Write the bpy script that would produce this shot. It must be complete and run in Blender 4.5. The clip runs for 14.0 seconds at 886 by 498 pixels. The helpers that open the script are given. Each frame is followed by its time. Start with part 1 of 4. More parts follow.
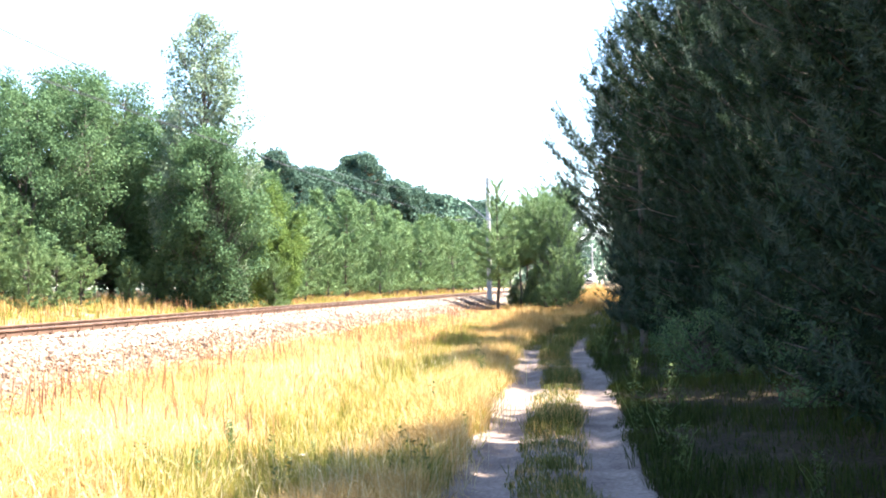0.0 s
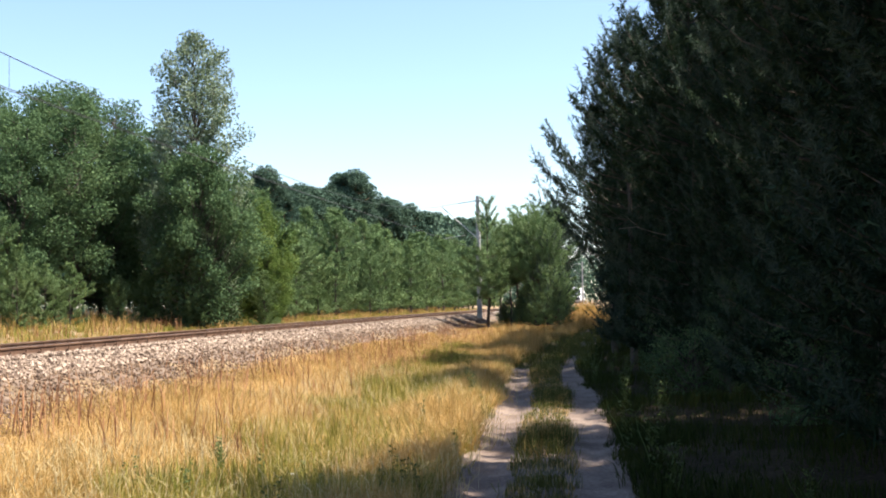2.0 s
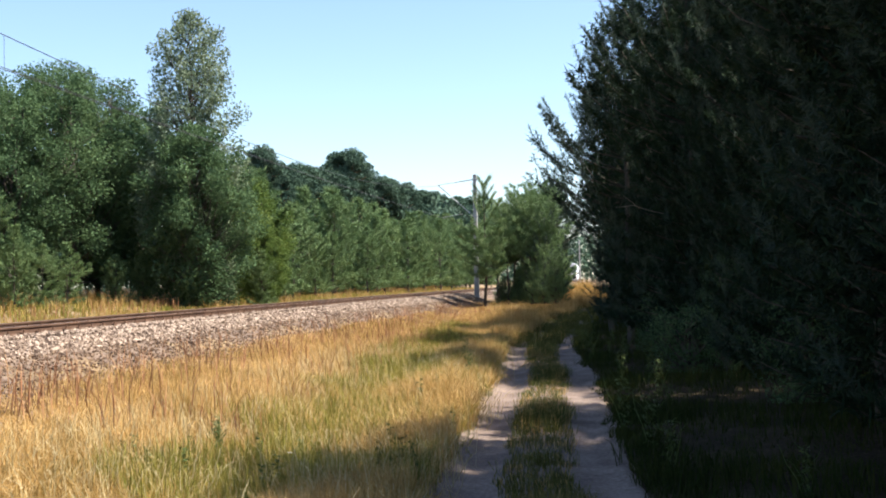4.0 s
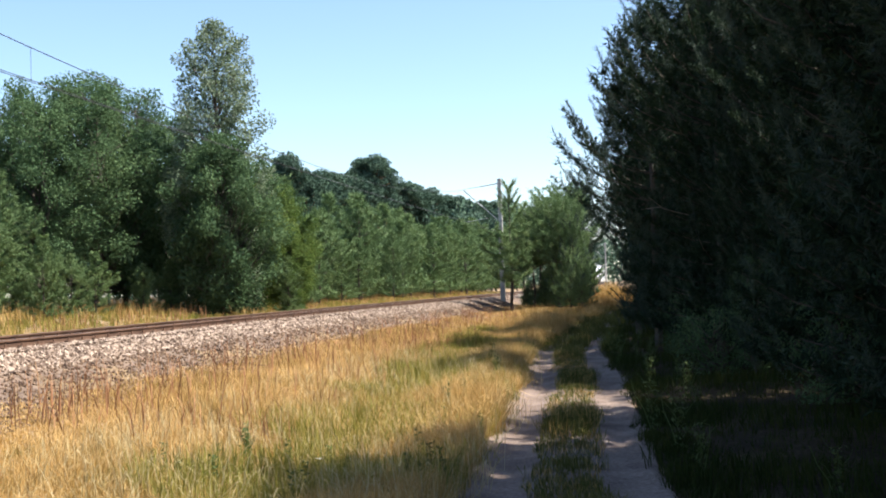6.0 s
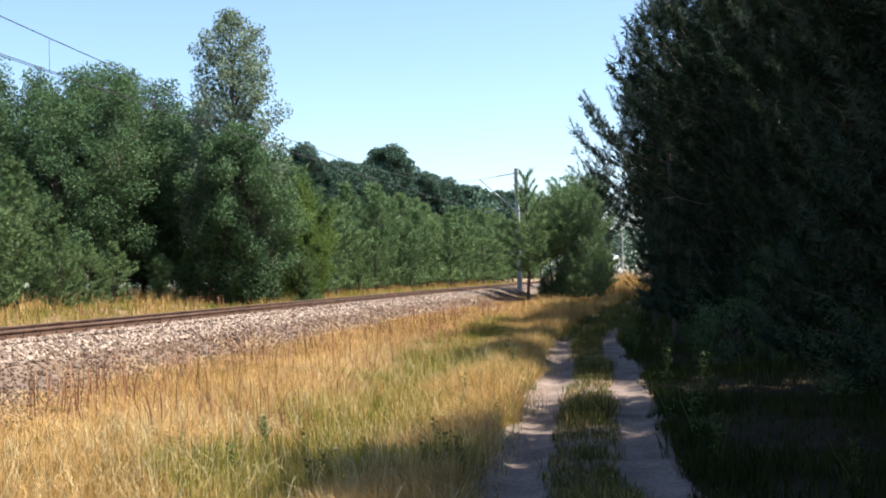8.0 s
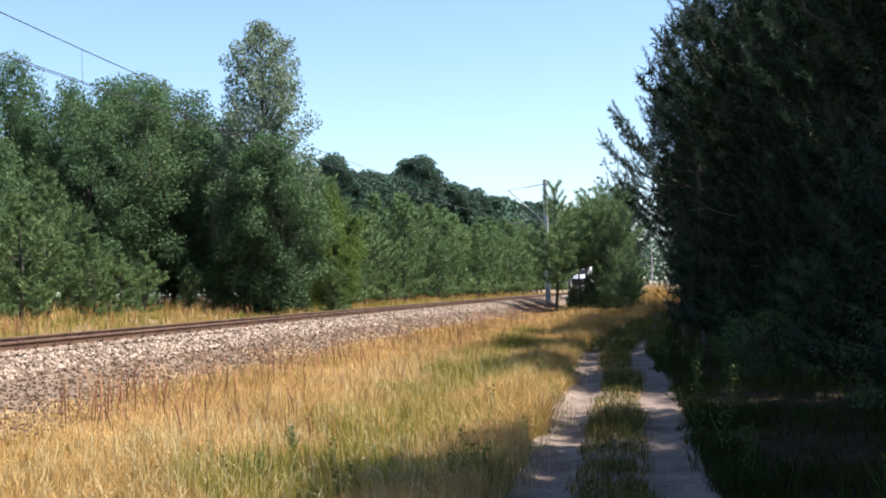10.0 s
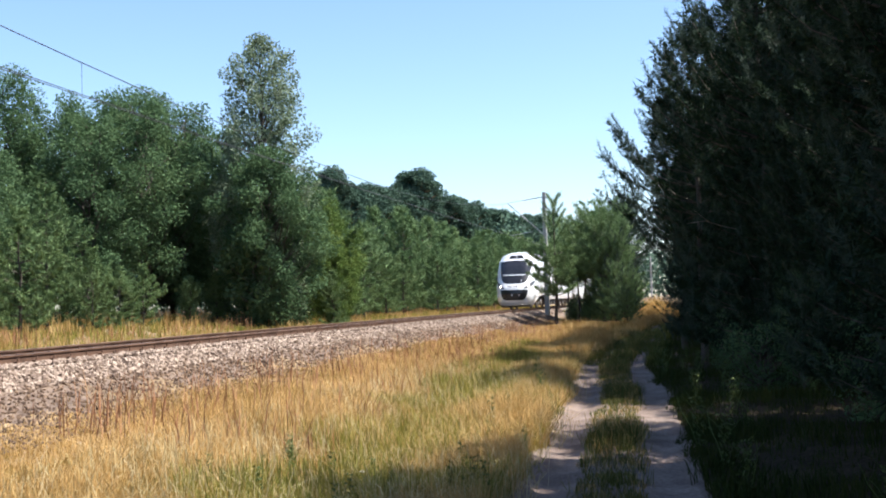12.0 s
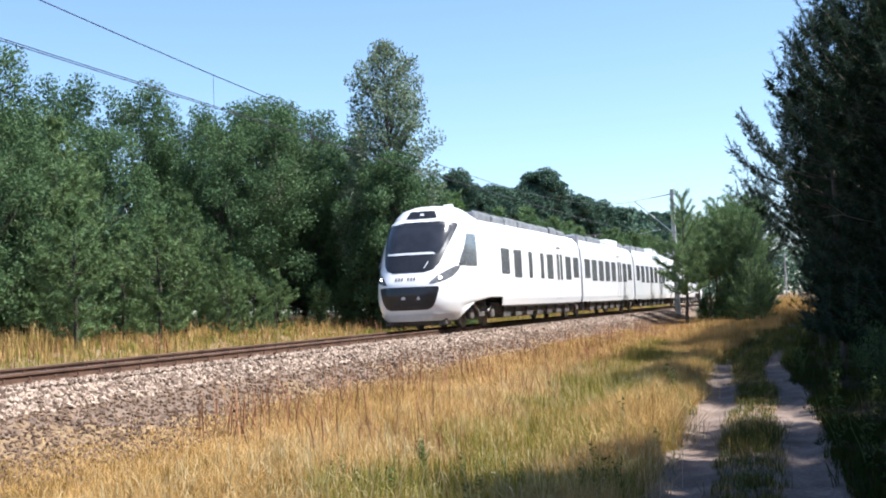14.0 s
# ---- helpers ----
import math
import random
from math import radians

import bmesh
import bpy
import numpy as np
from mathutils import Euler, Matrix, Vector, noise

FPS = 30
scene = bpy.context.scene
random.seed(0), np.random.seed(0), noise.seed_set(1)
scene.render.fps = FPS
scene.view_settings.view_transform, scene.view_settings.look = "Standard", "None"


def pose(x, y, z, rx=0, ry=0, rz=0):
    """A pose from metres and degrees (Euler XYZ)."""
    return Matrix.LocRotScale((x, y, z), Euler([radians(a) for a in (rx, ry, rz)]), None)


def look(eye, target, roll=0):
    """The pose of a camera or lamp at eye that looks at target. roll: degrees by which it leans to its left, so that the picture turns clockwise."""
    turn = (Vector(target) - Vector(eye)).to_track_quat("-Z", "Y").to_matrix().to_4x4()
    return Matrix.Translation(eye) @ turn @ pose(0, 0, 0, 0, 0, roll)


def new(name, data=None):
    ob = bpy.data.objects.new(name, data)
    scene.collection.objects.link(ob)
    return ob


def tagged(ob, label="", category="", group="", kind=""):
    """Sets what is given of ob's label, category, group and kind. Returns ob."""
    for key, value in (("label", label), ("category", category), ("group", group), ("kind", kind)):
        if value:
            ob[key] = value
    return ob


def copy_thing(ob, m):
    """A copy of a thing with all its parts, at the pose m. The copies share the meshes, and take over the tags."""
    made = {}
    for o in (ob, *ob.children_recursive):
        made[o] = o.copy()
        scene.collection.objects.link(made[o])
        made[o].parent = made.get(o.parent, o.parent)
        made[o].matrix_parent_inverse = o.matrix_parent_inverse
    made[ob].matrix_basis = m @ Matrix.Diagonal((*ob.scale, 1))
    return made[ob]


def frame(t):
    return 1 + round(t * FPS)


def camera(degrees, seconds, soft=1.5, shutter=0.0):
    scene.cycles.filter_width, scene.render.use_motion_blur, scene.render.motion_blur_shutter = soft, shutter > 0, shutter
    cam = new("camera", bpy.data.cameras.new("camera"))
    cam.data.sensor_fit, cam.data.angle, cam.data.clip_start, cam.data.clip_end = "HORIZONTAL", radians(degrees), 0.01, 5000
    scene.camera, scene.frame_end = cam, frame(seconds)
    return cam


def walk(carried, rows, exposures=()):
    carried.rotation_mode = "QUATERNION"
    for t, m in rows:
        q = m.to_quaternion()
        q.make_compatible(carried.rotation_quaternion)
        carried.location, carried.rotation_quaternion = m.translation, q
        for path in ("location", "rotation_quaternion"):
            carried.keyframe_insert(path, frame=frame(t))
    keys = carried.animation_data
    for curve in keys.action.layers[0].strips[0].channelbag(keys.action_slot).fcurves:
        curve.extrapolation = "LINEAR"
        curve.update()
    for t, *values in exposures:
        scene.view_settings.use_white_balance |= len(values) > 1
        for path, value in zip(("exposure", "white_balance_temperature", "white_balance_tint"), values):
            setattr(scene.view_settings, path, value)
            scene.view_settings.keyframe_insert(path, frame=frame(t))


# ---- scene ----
cam = camera(43.0, 14.0, soft=1.95)

BASE_EV = 1.54
EYE = (0.0, 0.0, 2.1)
TURNS = [
    (0, 0.00, 1.80, 1.00), (0.5, -0.52, 2.21, 0.74), (1, -0.78, 2.99, 0.76),
    (1.5, -0.33, 3.78, 0.86), (2, -0.50, 2.72, 1.04), (2.5, -0.79, 2.18, 1.02),
    (5, -0.19, 1.53, 1.60), (5.5, 0.21, 1.85, 1.87), (6, 0.68, 1.92, 1.91),
    (6.5, 1.13, 1.95, 2.06), (7, 1.42, 1.57, 1.94), (9.5, 1.71, 1.39, 1.86),
    (10, 2.97, 2.02, 1.61), (10.5, 2.45, 2.20, 1.28), (11, 2.20, 2.53, 1.57),
    (11.5, 2.75, 2.79, 1.66), (12, 2.93, 2.67, 1.62), (12.5, 3.61, 2.90, 1.77),
    (13, 4.46, 2.63, 1.68), (13.5, 6.47, 2.68, 2.00), (14, 9.41, 2.96, 2.45),
]
walk(cam, [(t, pose(*EYE, 90 + p, r, y)) for t, y, p, r in TURNS],
     exposures=[(t, BASE_EV + e, k, 10) for t, e, k in ((0, 1.78, 6200), (0.4, 1.42, 6200), (0.8, 0.88, 6340), (1.2, 0.54, 6540), (1.6, 0.34, 6540),
                                                    (2.0, 0.26, 6560), (2.6, 0.19, 6520), (5.0, 0.13, 6350), (9.5, 0.05, 6120), (12.5, 0.02, 5950), (14.0, -0.05, 5800))])

# ---- light: a high summer sun from the right, a little behind ----
SUN_EL, SUN_AZ = 59.0, 95.0  # degrees; azimuth clockwise from straight ahead
sun_dir = Vector((math.sin(radians(SUN_AZ)) * math.cos(radians(SUN_EL)),
                  math.cos(radians(SUN_AZ)) * math.cos(radians(SUN_EL)), math.sin(radians(SUN_EL))))
world = bpy.data.worlds.new("sky")
scene.world = world
world.use_nodes = True
wn, wl = world.node_tree.nodes, world.node_tree.links
sky = wn.new("ShaderNodeTexSky")
sky.sky_type, sky.sun_disc = "NISHITA", False
sky.sun_elevation, sky.sun_rotation = radians(SUN_EL), radians(SUN_AZ)
sky.air_density, sky.dust_density, sky.ozone_density = 1.0, 0.5, 2.0
wl.new(sky.outputs[0], wn["Background"].inputs[0])
wn["Background"].inputs[1].default_value = 0.078
sun_lamp = bpy.data.lights.new("sun", "SUN")
sun_lamp.energy, sun_lamp.angle, sun_lamp.color = 4.2, radians(0.53), (1.0, 0.93, 0.82)
sun = new("sun", sun_lamp)
sun.matrix_world = look(sun_dir * 60, (0, 0, 0))


# ---- materials ----
def material(name, stops, rough=0.8, scale=4.0, fine=40.0, island=0.0, obj_random=0.0, bump=0.0, metal=0.0,
             translucent=0.0, spec=0.3, coat=0.0):
    """A surface whose colour runs through stops by coarse and fine noise, mixed with a random part per piece."""
    m = bpy.data.materials.new(name)
    m.use_nodes = True
    n, l = m.node_tree.nodes, m.node_tree.links
    b = n["Principled BSDF"]
    b.inputs["Roughness"].default_value, b.inputs["Metallic"].default_value = rough, metal
    b.inputs["Specular IOR Level"].default_value = spec
    b.inputs["Coat Weight"].default_value = coat
    geo = n.new("ShaderNodeNewGeometry")
    tex = n.new("ShaderNodeTexCoord")
    a, c = n.new("ShaderNodeTexNoise"), n.new("ShaderNodeTexNoise")
    a.inputs["Scale"].default_value, c.inputs["Scale"].default_value = scale, fine
    a.inputs["Detail"].default_value, c.inputs["Detail"].default_value = 3, 4
    for t in (a, c):
        l.new(tex.outputs["Object"], t.inputs["Vector"])
    add = n.new("ShaderNodeMath"); add.operation = "ADD"
    l.new(a.outputs["Fac"], add.inputs[0]); l.new(c.outputs["Fac"], add.inputs[1])
    half = n.new("ShaderNodeMath"); half.operation = "MULTIPLY_ADD"
    half.inputs[1].default_value, half.inputs[2].default_value = 1.5, -1.0
    l.new(add.outputs[0], half.inputs[0])
    fac = half.outputs[0]
    for share, node, out in ((island, geo, "Random Per Island"), (obj_random, n.new("ShaderNodeObjectInfo"), "Random")):
        if share:
            mix = n.new("ShaderNodeMix")
            mix.inputs["Factor"].default_value = share
            l.new(fac, mix.inputs["A"]); l.new(node.outputs[out], mix.inputs["B"])
            fac = mix.outputs["Result"]
    ramp = n.new("ShaderNodeValToRGB")
    els = ramp.color_ramp.elements
    for i, col in enumerate(stops):
        e = els[i] if i < 2 else els.new(0.5)
        e.position = 0.12 + 0.76 * i / (len(stops) - 1)
        e.color = (*col, 1)
    l.new(fac, ramp.inputs[0])
    l.new(ramp.outputs[0], b.inputs["Base Color"])
    if bump:
        bp = n.new("ShaderNodeBump")
        bp.inputs["Strength"].default_value = bump
        bp.inputs["Distance"].default_value = 0.03
        l.new(add.outputs[0], bp.inputs["Height"]); l.new(bp.outputs[0], b.inputs["Normal"])
    if translucent:
        tr, ms = n.new("ShaderNodeBsdfTranslucent"), n.new("ShaderNodeMixShader")
        l.new(ramp.outputs[0], tr.inputs[0])
        ms.inputs[0].default_value = translucent
        l.new(b.outputs[0], ms.inputs[1]); l.new(tr.outputs[0], ms.inputs[2])
        l.new(ms.outputs[0], n["Material Output"].inputs[0])
    return m


def glowing(name, colour, strength):
    m = bpy.data.materials.new(name)
    m.use_nodes = True
    b = m.node_tree.nodes["Principled BSDF"]
    b.inputs["Base Color"].default_value = (*colour, 1)
    b.inputs["Emission Color"].default_value, b.inputs["Emission Strength"].default_value = (*colour, 1), strength
    return m


M = {
    "petal": material("white_umbels", [(0.62, 0.62, 0.56), (0.75, 0.75, 0.70)], 0.8, 3, 20),
    "wisp": material("pale_wisps", [(0.40, 0.31, 0.14), (0.54, 0.44, 0.23), (0.66, 0.57, 0.35)], 0.7, 0.6, 4, island=0.7, translucent=0.35),
    "straw": material("straw_grass", [(0.17, 0.142, 0.034), (0.40, 0.245, 0.075), (0.58, 0.36, 0.122), (0.69, 0.48, 0.21)], 0.75, 0.42, 1.9, island=0.42, translucent=0.35),
    "green": material("green_grass", [(0.10, 0.12, 0.020), (0.22, 0.21, 0.042), (0.44, 0.345, 0.10)], 0.8, 0.6, 5, island=0.5, translucent=0.35, spec=0.12),
    # olive path grass, darkened in the colour to deepen the shade there
    "olive": material("shade_toned_olive_grass", [(0.045, 0.060, 0.013), (0.105, 0.115, 0.028), (0.24, 0.205, 0.065)], 0.8, 0.6, 5, island=0.5, translucent=0.35, spec=0.12),
    "stalk": material("seed_stalks", [(0.18, 0.075, 0.04), (0.30, 0.14, 0.07), (0.38, 0.22, 0.11)], 0.85, 1, 9, island=0.6, translucent=0.15),
    "weed": material("dark_weeds", [(0.05, 0.075, 0.02), (0.11, 0.14, 0.04)], 0.8, 2, 14, island=0.6, translucent=0.2),
    "soil": material("dry_soil", [(0.085, 0.058, 0.036), (0.17, 0.115, 0.065), (0.25, 0.175, 0.095), (0.32, 0.23, 0.13)], 0.95, 0.5, 16, bump=0.5),
    # needle litter, its colour taken darker to include the shade beneath the trees
    "litter": material("shade_dark_litter", [(0.018, 0.014, 0.009), (0.04, 0.03, 0.018), (0.075, 0.052, 0.03)], 0.95, 0.8, 18, bump=0.6, spec=0.05),
    "sand": material("sandy_track", [(0.095, 0.066, 0.052), (0.165, 0.120, 0.096), (0.25, 0.19, 0.155)], 0.95, 1.3, 22, bump=0.6),
    "ballast": material("ballast_bed", [(0.075, 0.05, 0.036), (0.145, 0.102, 0.074), (0.22, 0.158, 0.115)], 0.95, 3, 30, bump=0.8),
    "stone": material("ballast_stone", [(0.078, 0.051, 0.037), (0.17, 0.118, 0.086), (0.295, 0.215, 0.158), (0.49, 0.385, 0.30)], 0.9, 0.7, 20, island=0.75),
    "oldstone": material("stained_stone", [(0.058, 0.036, 0.024), (0.135, 0.086, 0.056), (0.235, 0.158, 0.10)], 0.9, 0.7, 20, island=0.75),
    "rail": material("rusty_rail", [(0.07, 0.04, 0.028), (0.13, 0.075, 0.05), (0.17, 0.10, 0.065)], 0.75, 2, 30, metal=0.2),
    "railhead": material("worn_rail_head", [(0.28, 0.25, 0.23), (0.42, 0.39, 0.37)], 0.38, 2, 30, metal=0.9),
    "sleeper": material("concrete_sleeper", [(0.17, 0.145, 0.125), (0.27, 0.24, 0.21), (0.33, 0.29, 0.25)], 0.9, 3, 30, obj_random=0.3, bump=0.3),
    "concrete": material("mast_concrete", [(0.26, 0.25, 0.24), (0.36, 0.35, 0.33), (0.43, 0.42, 0.40)], 0.85, 1.5, 25, bump=0.2),
    "steel": material("galvanised_steel", [(0.30, 0.31, 0.32), (0.42, 0.43, 0.44)], 0.5, 3, 30, metal=0.7),
    "wire": material("copper_wire", [(0.03, 0.03, 0.032), (0.05, 0.05, 0.052)], 0.7, 3, 30, metal=0.2),
    "bark": material("grey_bark", [(0.035, 0.030, 0.025), (0.075, 0.062, 0.050), (0.12, 0.10, 0.082)], 0.95, 2, 22, bump=0.7),
    "pinebark": material("pine_bark", [(0.10, 0.06, 0.04), (0.24, 0.13, 0.075), (0.36, 0.20, 0.11)], 0.95, 1.2, 18, bump=0.7),
    "deadwood": material("dead_wood", [(0.22, 0.18, 0.15), (0.38, 0.32, 0.27)], 0.9, 2, 20),
    "oakleaf": material("oak_leaves", [(0.045, 0.082, 0.038), (0.084, 0.138, 0.062), (0.138, 0.200, 0.088)], 0.7, 0.35, 2, island=0.28, obj_random=0.15, translucent=0.3, spec=0.08),
    "birchleaf": material("birch_leaves", [(0.085, 0.120, 0.070), (0.145, 0.190, 0.110), (0.23, 0.275, 0.17)], 0.5, 0.5, 3, island=0.55, translucent=0.35, spec=0.3),
    "limeleaf": material("bright_leaves", [(0.05, 0.086, 0.020), (0.092, 0.145, 0.032), (0.15, 0.19, 0.045)], 0.6, 0.5, 3, island=0.45, translucent=0.4, spec=0.15),
    # verge grass green, darkened in the colour to stand for the pines' shade
    "shade": material("shade_darkened_grass", [(0.016, 0.026, 0.007), (0.035, 0.05, 0.012), (0.070, 0.066, 0.018)], 0.9, 0.6, 5, island=0.5, translucent=0.2, spec=0.05),
    "needle": material("pine_needles", [(0.066, 0.112, 0.046), (0.120, 0.185, 0.074), (0.185, 0.250, 0.100)], 0.6, 0.6, 4, island=0.4, obj_random=0.2, translucent=0.2, spec=0.15),
    # upturned shoots, paled in the colour for sky glow at the crown's edge
    "shoot": material("sky_paled_shoots", [(0.026, 0.044, 0.032), (0.044, 0.066, 0.046), (0.070, 0.095, 0.064)], 0.6, 0.6, 4, island=0.4, translucent=0.3, spec=0.2),
    # pine needles with the shade of the unlit side put into the colour
    "shadeneedle": material("shade_darkened_needles", [(0.010, 0.020, 0.012), (0.018, 0.034, 0.018), (0.032, 0.052, 0.024)], 0.8, 0.6, 4, island=0.5, translucent=0.12, spec=0.08),
    # far needles, shifted paler and bluer to carry some distance haze
    "hazeneedle": material("hazed_pine_needles", [(0.036, 0.068, 0.048), (0.058, 0.100, 0.068), (0.086, 0.132, 0.084)], 0.7, 0.3, 2, island=0.4, translucent=0.15, spec=0.12),
    "white": material("white_coach_paint", [(0.78, 0.78, 0.79), (0.82, 0.82, 0.83)], 0.25, 1, 8, spec=0.5, coat=0.5),
    "grey": material("grey_skirt_paint", [(0.30, 0.31, 0.33), (0.38, 0.39, 0.41)], 0.4, 1, 8, spec=0.4),
    "silver": material("silver_bumper_paint", [(0.55, 0.56, 0.58), (0.62, 0.63, 0.65)], 0.3, 1, 8, spec=0.5),
    # lightened for dust, and further in the colour for haze over the bogies
    "dark": material("dark_underframe", [(0.040, 0.036, 0.034), (0.090, 0.080, 0.072), (0.16, 0.14, 0.125)], 0.8, 2, 18),
    "black": material("black_panel", [(0.012, 0.012, 0.014), (0.022, 0.022, 0.026)], 0.28, 2, 12, spec=0.5),
    "lens": material("dark_lens_housing", [(0.09, 0.092, 0.10), (0.15, 0.152, 0.16)], 0.2, 2, 8, spec=0.6),
    # tinted panes, base colour lifted to stand for the hazy glare over them
    "glass": material("hazed_tinted_glass", [(0.085, 0.088, 0.098), (0.125, 0.130, 0.142)], 0.06, 1, 3, spec=0.8),
    "screen": material("windscreen_glass", [(0.016, 0.018, 0.024), (0.026, 0.028, 0.036)], 0.10, 1, 3, spec=0.4),
    "roofgrey": material("roof_equipment_grey", [(0.12, 0.125, 0.135), (0.26, 0.27, 0.28)], 0.6, 2, 16),
    "wheel": material("worn_wheel_steel", [(0.16, 0.145, 0.13), (0.30, 0.28, 0.26)], 0.55, 3, 20, metal=0.5),
    "wiper": material("pale_blind", [(0.50, 0.52, 0.54), (0.60, 0.62, 0.64)], 0.5, 2, 10),
    "lamp": glowing("headlamp_glow", (1.0, 0.84, 0.62), 6.0),
}


# ---- mesh helpers ----
def mesh_np(name, verts, faces, mat, smooth=False):
    """A mesh from arrays: verts (n, 3), faces (m, k)."""
    me = bpy.data.meshes.new(name)
    verts, faces = np.asarray(verts, np.float32), np.asarray(faces, np.int32)
    k = faces.shape[1]
    me.vertices.add(len(verts)); me.vertices.foreach_set("co", verts.ravel())
    me.loops.add(faces.size); me.loops.foreach_set("vertex_index", faces.ravel())
    me.polygons.add(len(faces))
    me.polygons.foreach_set("loop_start", np.arange(0, faces.size, k, dtype=np.int32))
    me.polygons.foreach_set("use_smooth", np.full(len(faces), smooth))
    me.update(calc_edges=True); me.validate()
    me.materials.append(mat)
    return me


def link(name, me, parent=None, label="", m=None):
    ob = new(name, me)
    if parent:
        ob.parent = parent
    if m is not None:
        ob.matrix_basis = m
    if label:
        ob["label"] = label
    return ob


def part(name, bm, mat, parent, label="", smooth=False):
    me = bpy.data.meshes.new(name)
    bmesh.ops.recalc_face_normals(bm, faces=bm.faces[:])
    bm.to_mesh(me); bm.free()
    me.materials.append(mat)
    if smooth:
        me.shade_smooth()
    return link(name, me, parent, label)


def box(bm, cx, cy, cz, sx, sy, sz, bevel=0.0, m=None):
    r = bmesh.ops.create_cube(bm, size=1.0)
    bmesh.ops.scale(bm, vec=(sx, sy, sz), verts=r["verts"])
    if bevel:
        es = list({e for v in r["verts"] for e in v.link_edges})
        out = bmesh.ops.bevel(bm, geom=es, offset=bevel, segments=2, affect="EDGES", profile=0.5)
        vs = list({v for f in out["faces"] for v in f.verts} | {v for v in r["verts"] if v.is_valid})
    else:
        vs = r["verts"]
    bmesh.ops.translate(bm, vec=(cx, cy, cz), verts=vs)
    if m is not None:
        bmesh.ops.transform(bm, matrix=m, verts=vs)
    return bm


def cyl(bm, p, q, r1, r2=None, seg=10):
    p, q = Vector(p), Vector(q)
    d = q - p
    m = Matrix.Translation((p + q) / 2) @ d.to_track_quat("Z", "Y").to_matrix().to_4x4()
    bmesh.ops.create_cone(bm, cap_ends=True, segments=seg, radius1=r1, radius2=r1 if r2 is None else r2, depth=d.length, matrix=m)
    return bm


def tubes(paths, sides=6):
    """Tapered tubes: each path an array of rows x, y, z, radius. Returns verts, quad faces."""
    V, F, base = [], [], 0
    ang = np.linspace(0, 2 * np.pi, sides, endpoint=False)
    for p in paths:
        p = np.asarray(p, float)
        d = np.gradient(p[:, :3], axis=0)
        d /= np.linalg.norm(d, axis=1)[:, None] + 1e-9
        ref = np.where(np.abs(d[:, 2:3]) > 0.9, [[1.0, 0, 0]], [[0, 0, 1.0]])
        u = np.cross(d, ref); u /= np.linalg.norm(u, axis=1)[:, None] + 1e-9
        w = np.cross(d, u)
        ring = p[:, None, :3] + p[:, None, 3:4] * (np.cos(ang)[None, :, None] * u[:, None] + np.sin(ang)[None, :, None] * w[:, None])
        n = len(p)
        V.append(ring.reshape(-1, 3))
        i = np.arange(n - 1)[:, None] * sides
        j = np.arange(sides)[None]
        k = (j + 1) % sides
        F.append(np.stack([i + j, i + k, i + sides + k, i + sides + j], -1).reshape(-1, 4) + base)
        base += n * sides
    return np.concatenate(V), np.concatenate(F)


# ---- the lie of the land ----
LINE = [(-80, -20.5), (-40, -16.2), (0, -11.8), (20, -9.2), (40, -6.15), (60, -2.77), (80, 0.85), (100, 4.5), (120, 8.0),
        (140, 11.3), (165, 16.0), (192, 21.5), (236, 29.5), (291, 37.0), (335, 43.5), (450, 60.0), (700, 95.0)]
RAIL_Z = 1.38
_ly, _lx = np.array([p[0] for p in LINE], float), np.array([p[1] for p in LINE], float)
_ls = np.gradient(_lx, _ly)


def line_x(y):
    """The track's centre line, as x over y."""
    y = np.asarray(y, float)
    i = np.clip(np.searchsorted(_ly, y) - 1, 0, len(_ly) - 2)
    h = _ly[i + 1] - _ly[i]
    t = (y - _ly[i]) / h
    tc = np.clip(t, 0, 1)
    a = (2 * tc**3 - 3 * tc**2 + 1) * _lx[i] + (tc**3 - 2 * tc**2 + tc) * h * _ls[i] + (3 * tc**2 - 2 * tc**3) * _lx[i + 1] + (tc**3 - tc**2) * h * _ls[i + 1]
    return a + np.where(t < 0, t * h * _ls[0], 0) + np.where(t > 1, (t - 1) * h * _ls[-1], 0)


dense_y = np.linspace(-80, 700, 7801)
dense_x = line_x(dense_y)
dense_s = np.concatenate([[0], np.cumsum(np.hypot(np.diff(dense_x), np.diff(dense_y)))])
SLOPE = np.gradient(dense_x, dense_y)


def along(s):
    """Place on the centre line, s metres from its near end, and the heading (x over y slope)."""
    return np.interp(s, dense_s, dense_x), np.interp(s, dense_s, dense_y), np.interp(s, dense_s, SLOPE)


def side(x, y):
    """Distance to the right of the track's centre line."""
    k = np.interp(y, dense_y, SLOPE)
    return (np.asarray(x) - line_x(y)) / np.sqrt(1 + k * k)


def path_x(y):
    """Middle of the field path."""
    y = np.asarray(y, float)
    return 1.07 + 0.09 * np.sin(0.33 * y) + 0.05 * np.sin(0.81 * y + 1) + 0.098 * (y - 10.6) + 0.0030 * np.clip(y - 30, 0, 32) ** 2 + 0.192 * np.maximum(y - 62, 0)


BANK_S = np.array([-400, -40, -14, -8, -4.2, -3.6, -1.75, 1.75, 3.3, 4.2, 5.6, 8.5, 400])
BANK_Z = np.array([2.2, 1.9, 1.35, 1.0, 0.75, 0.75, 1.14, 1.14, 0.62, 0.44, 0.26, 0.0, 0.0])


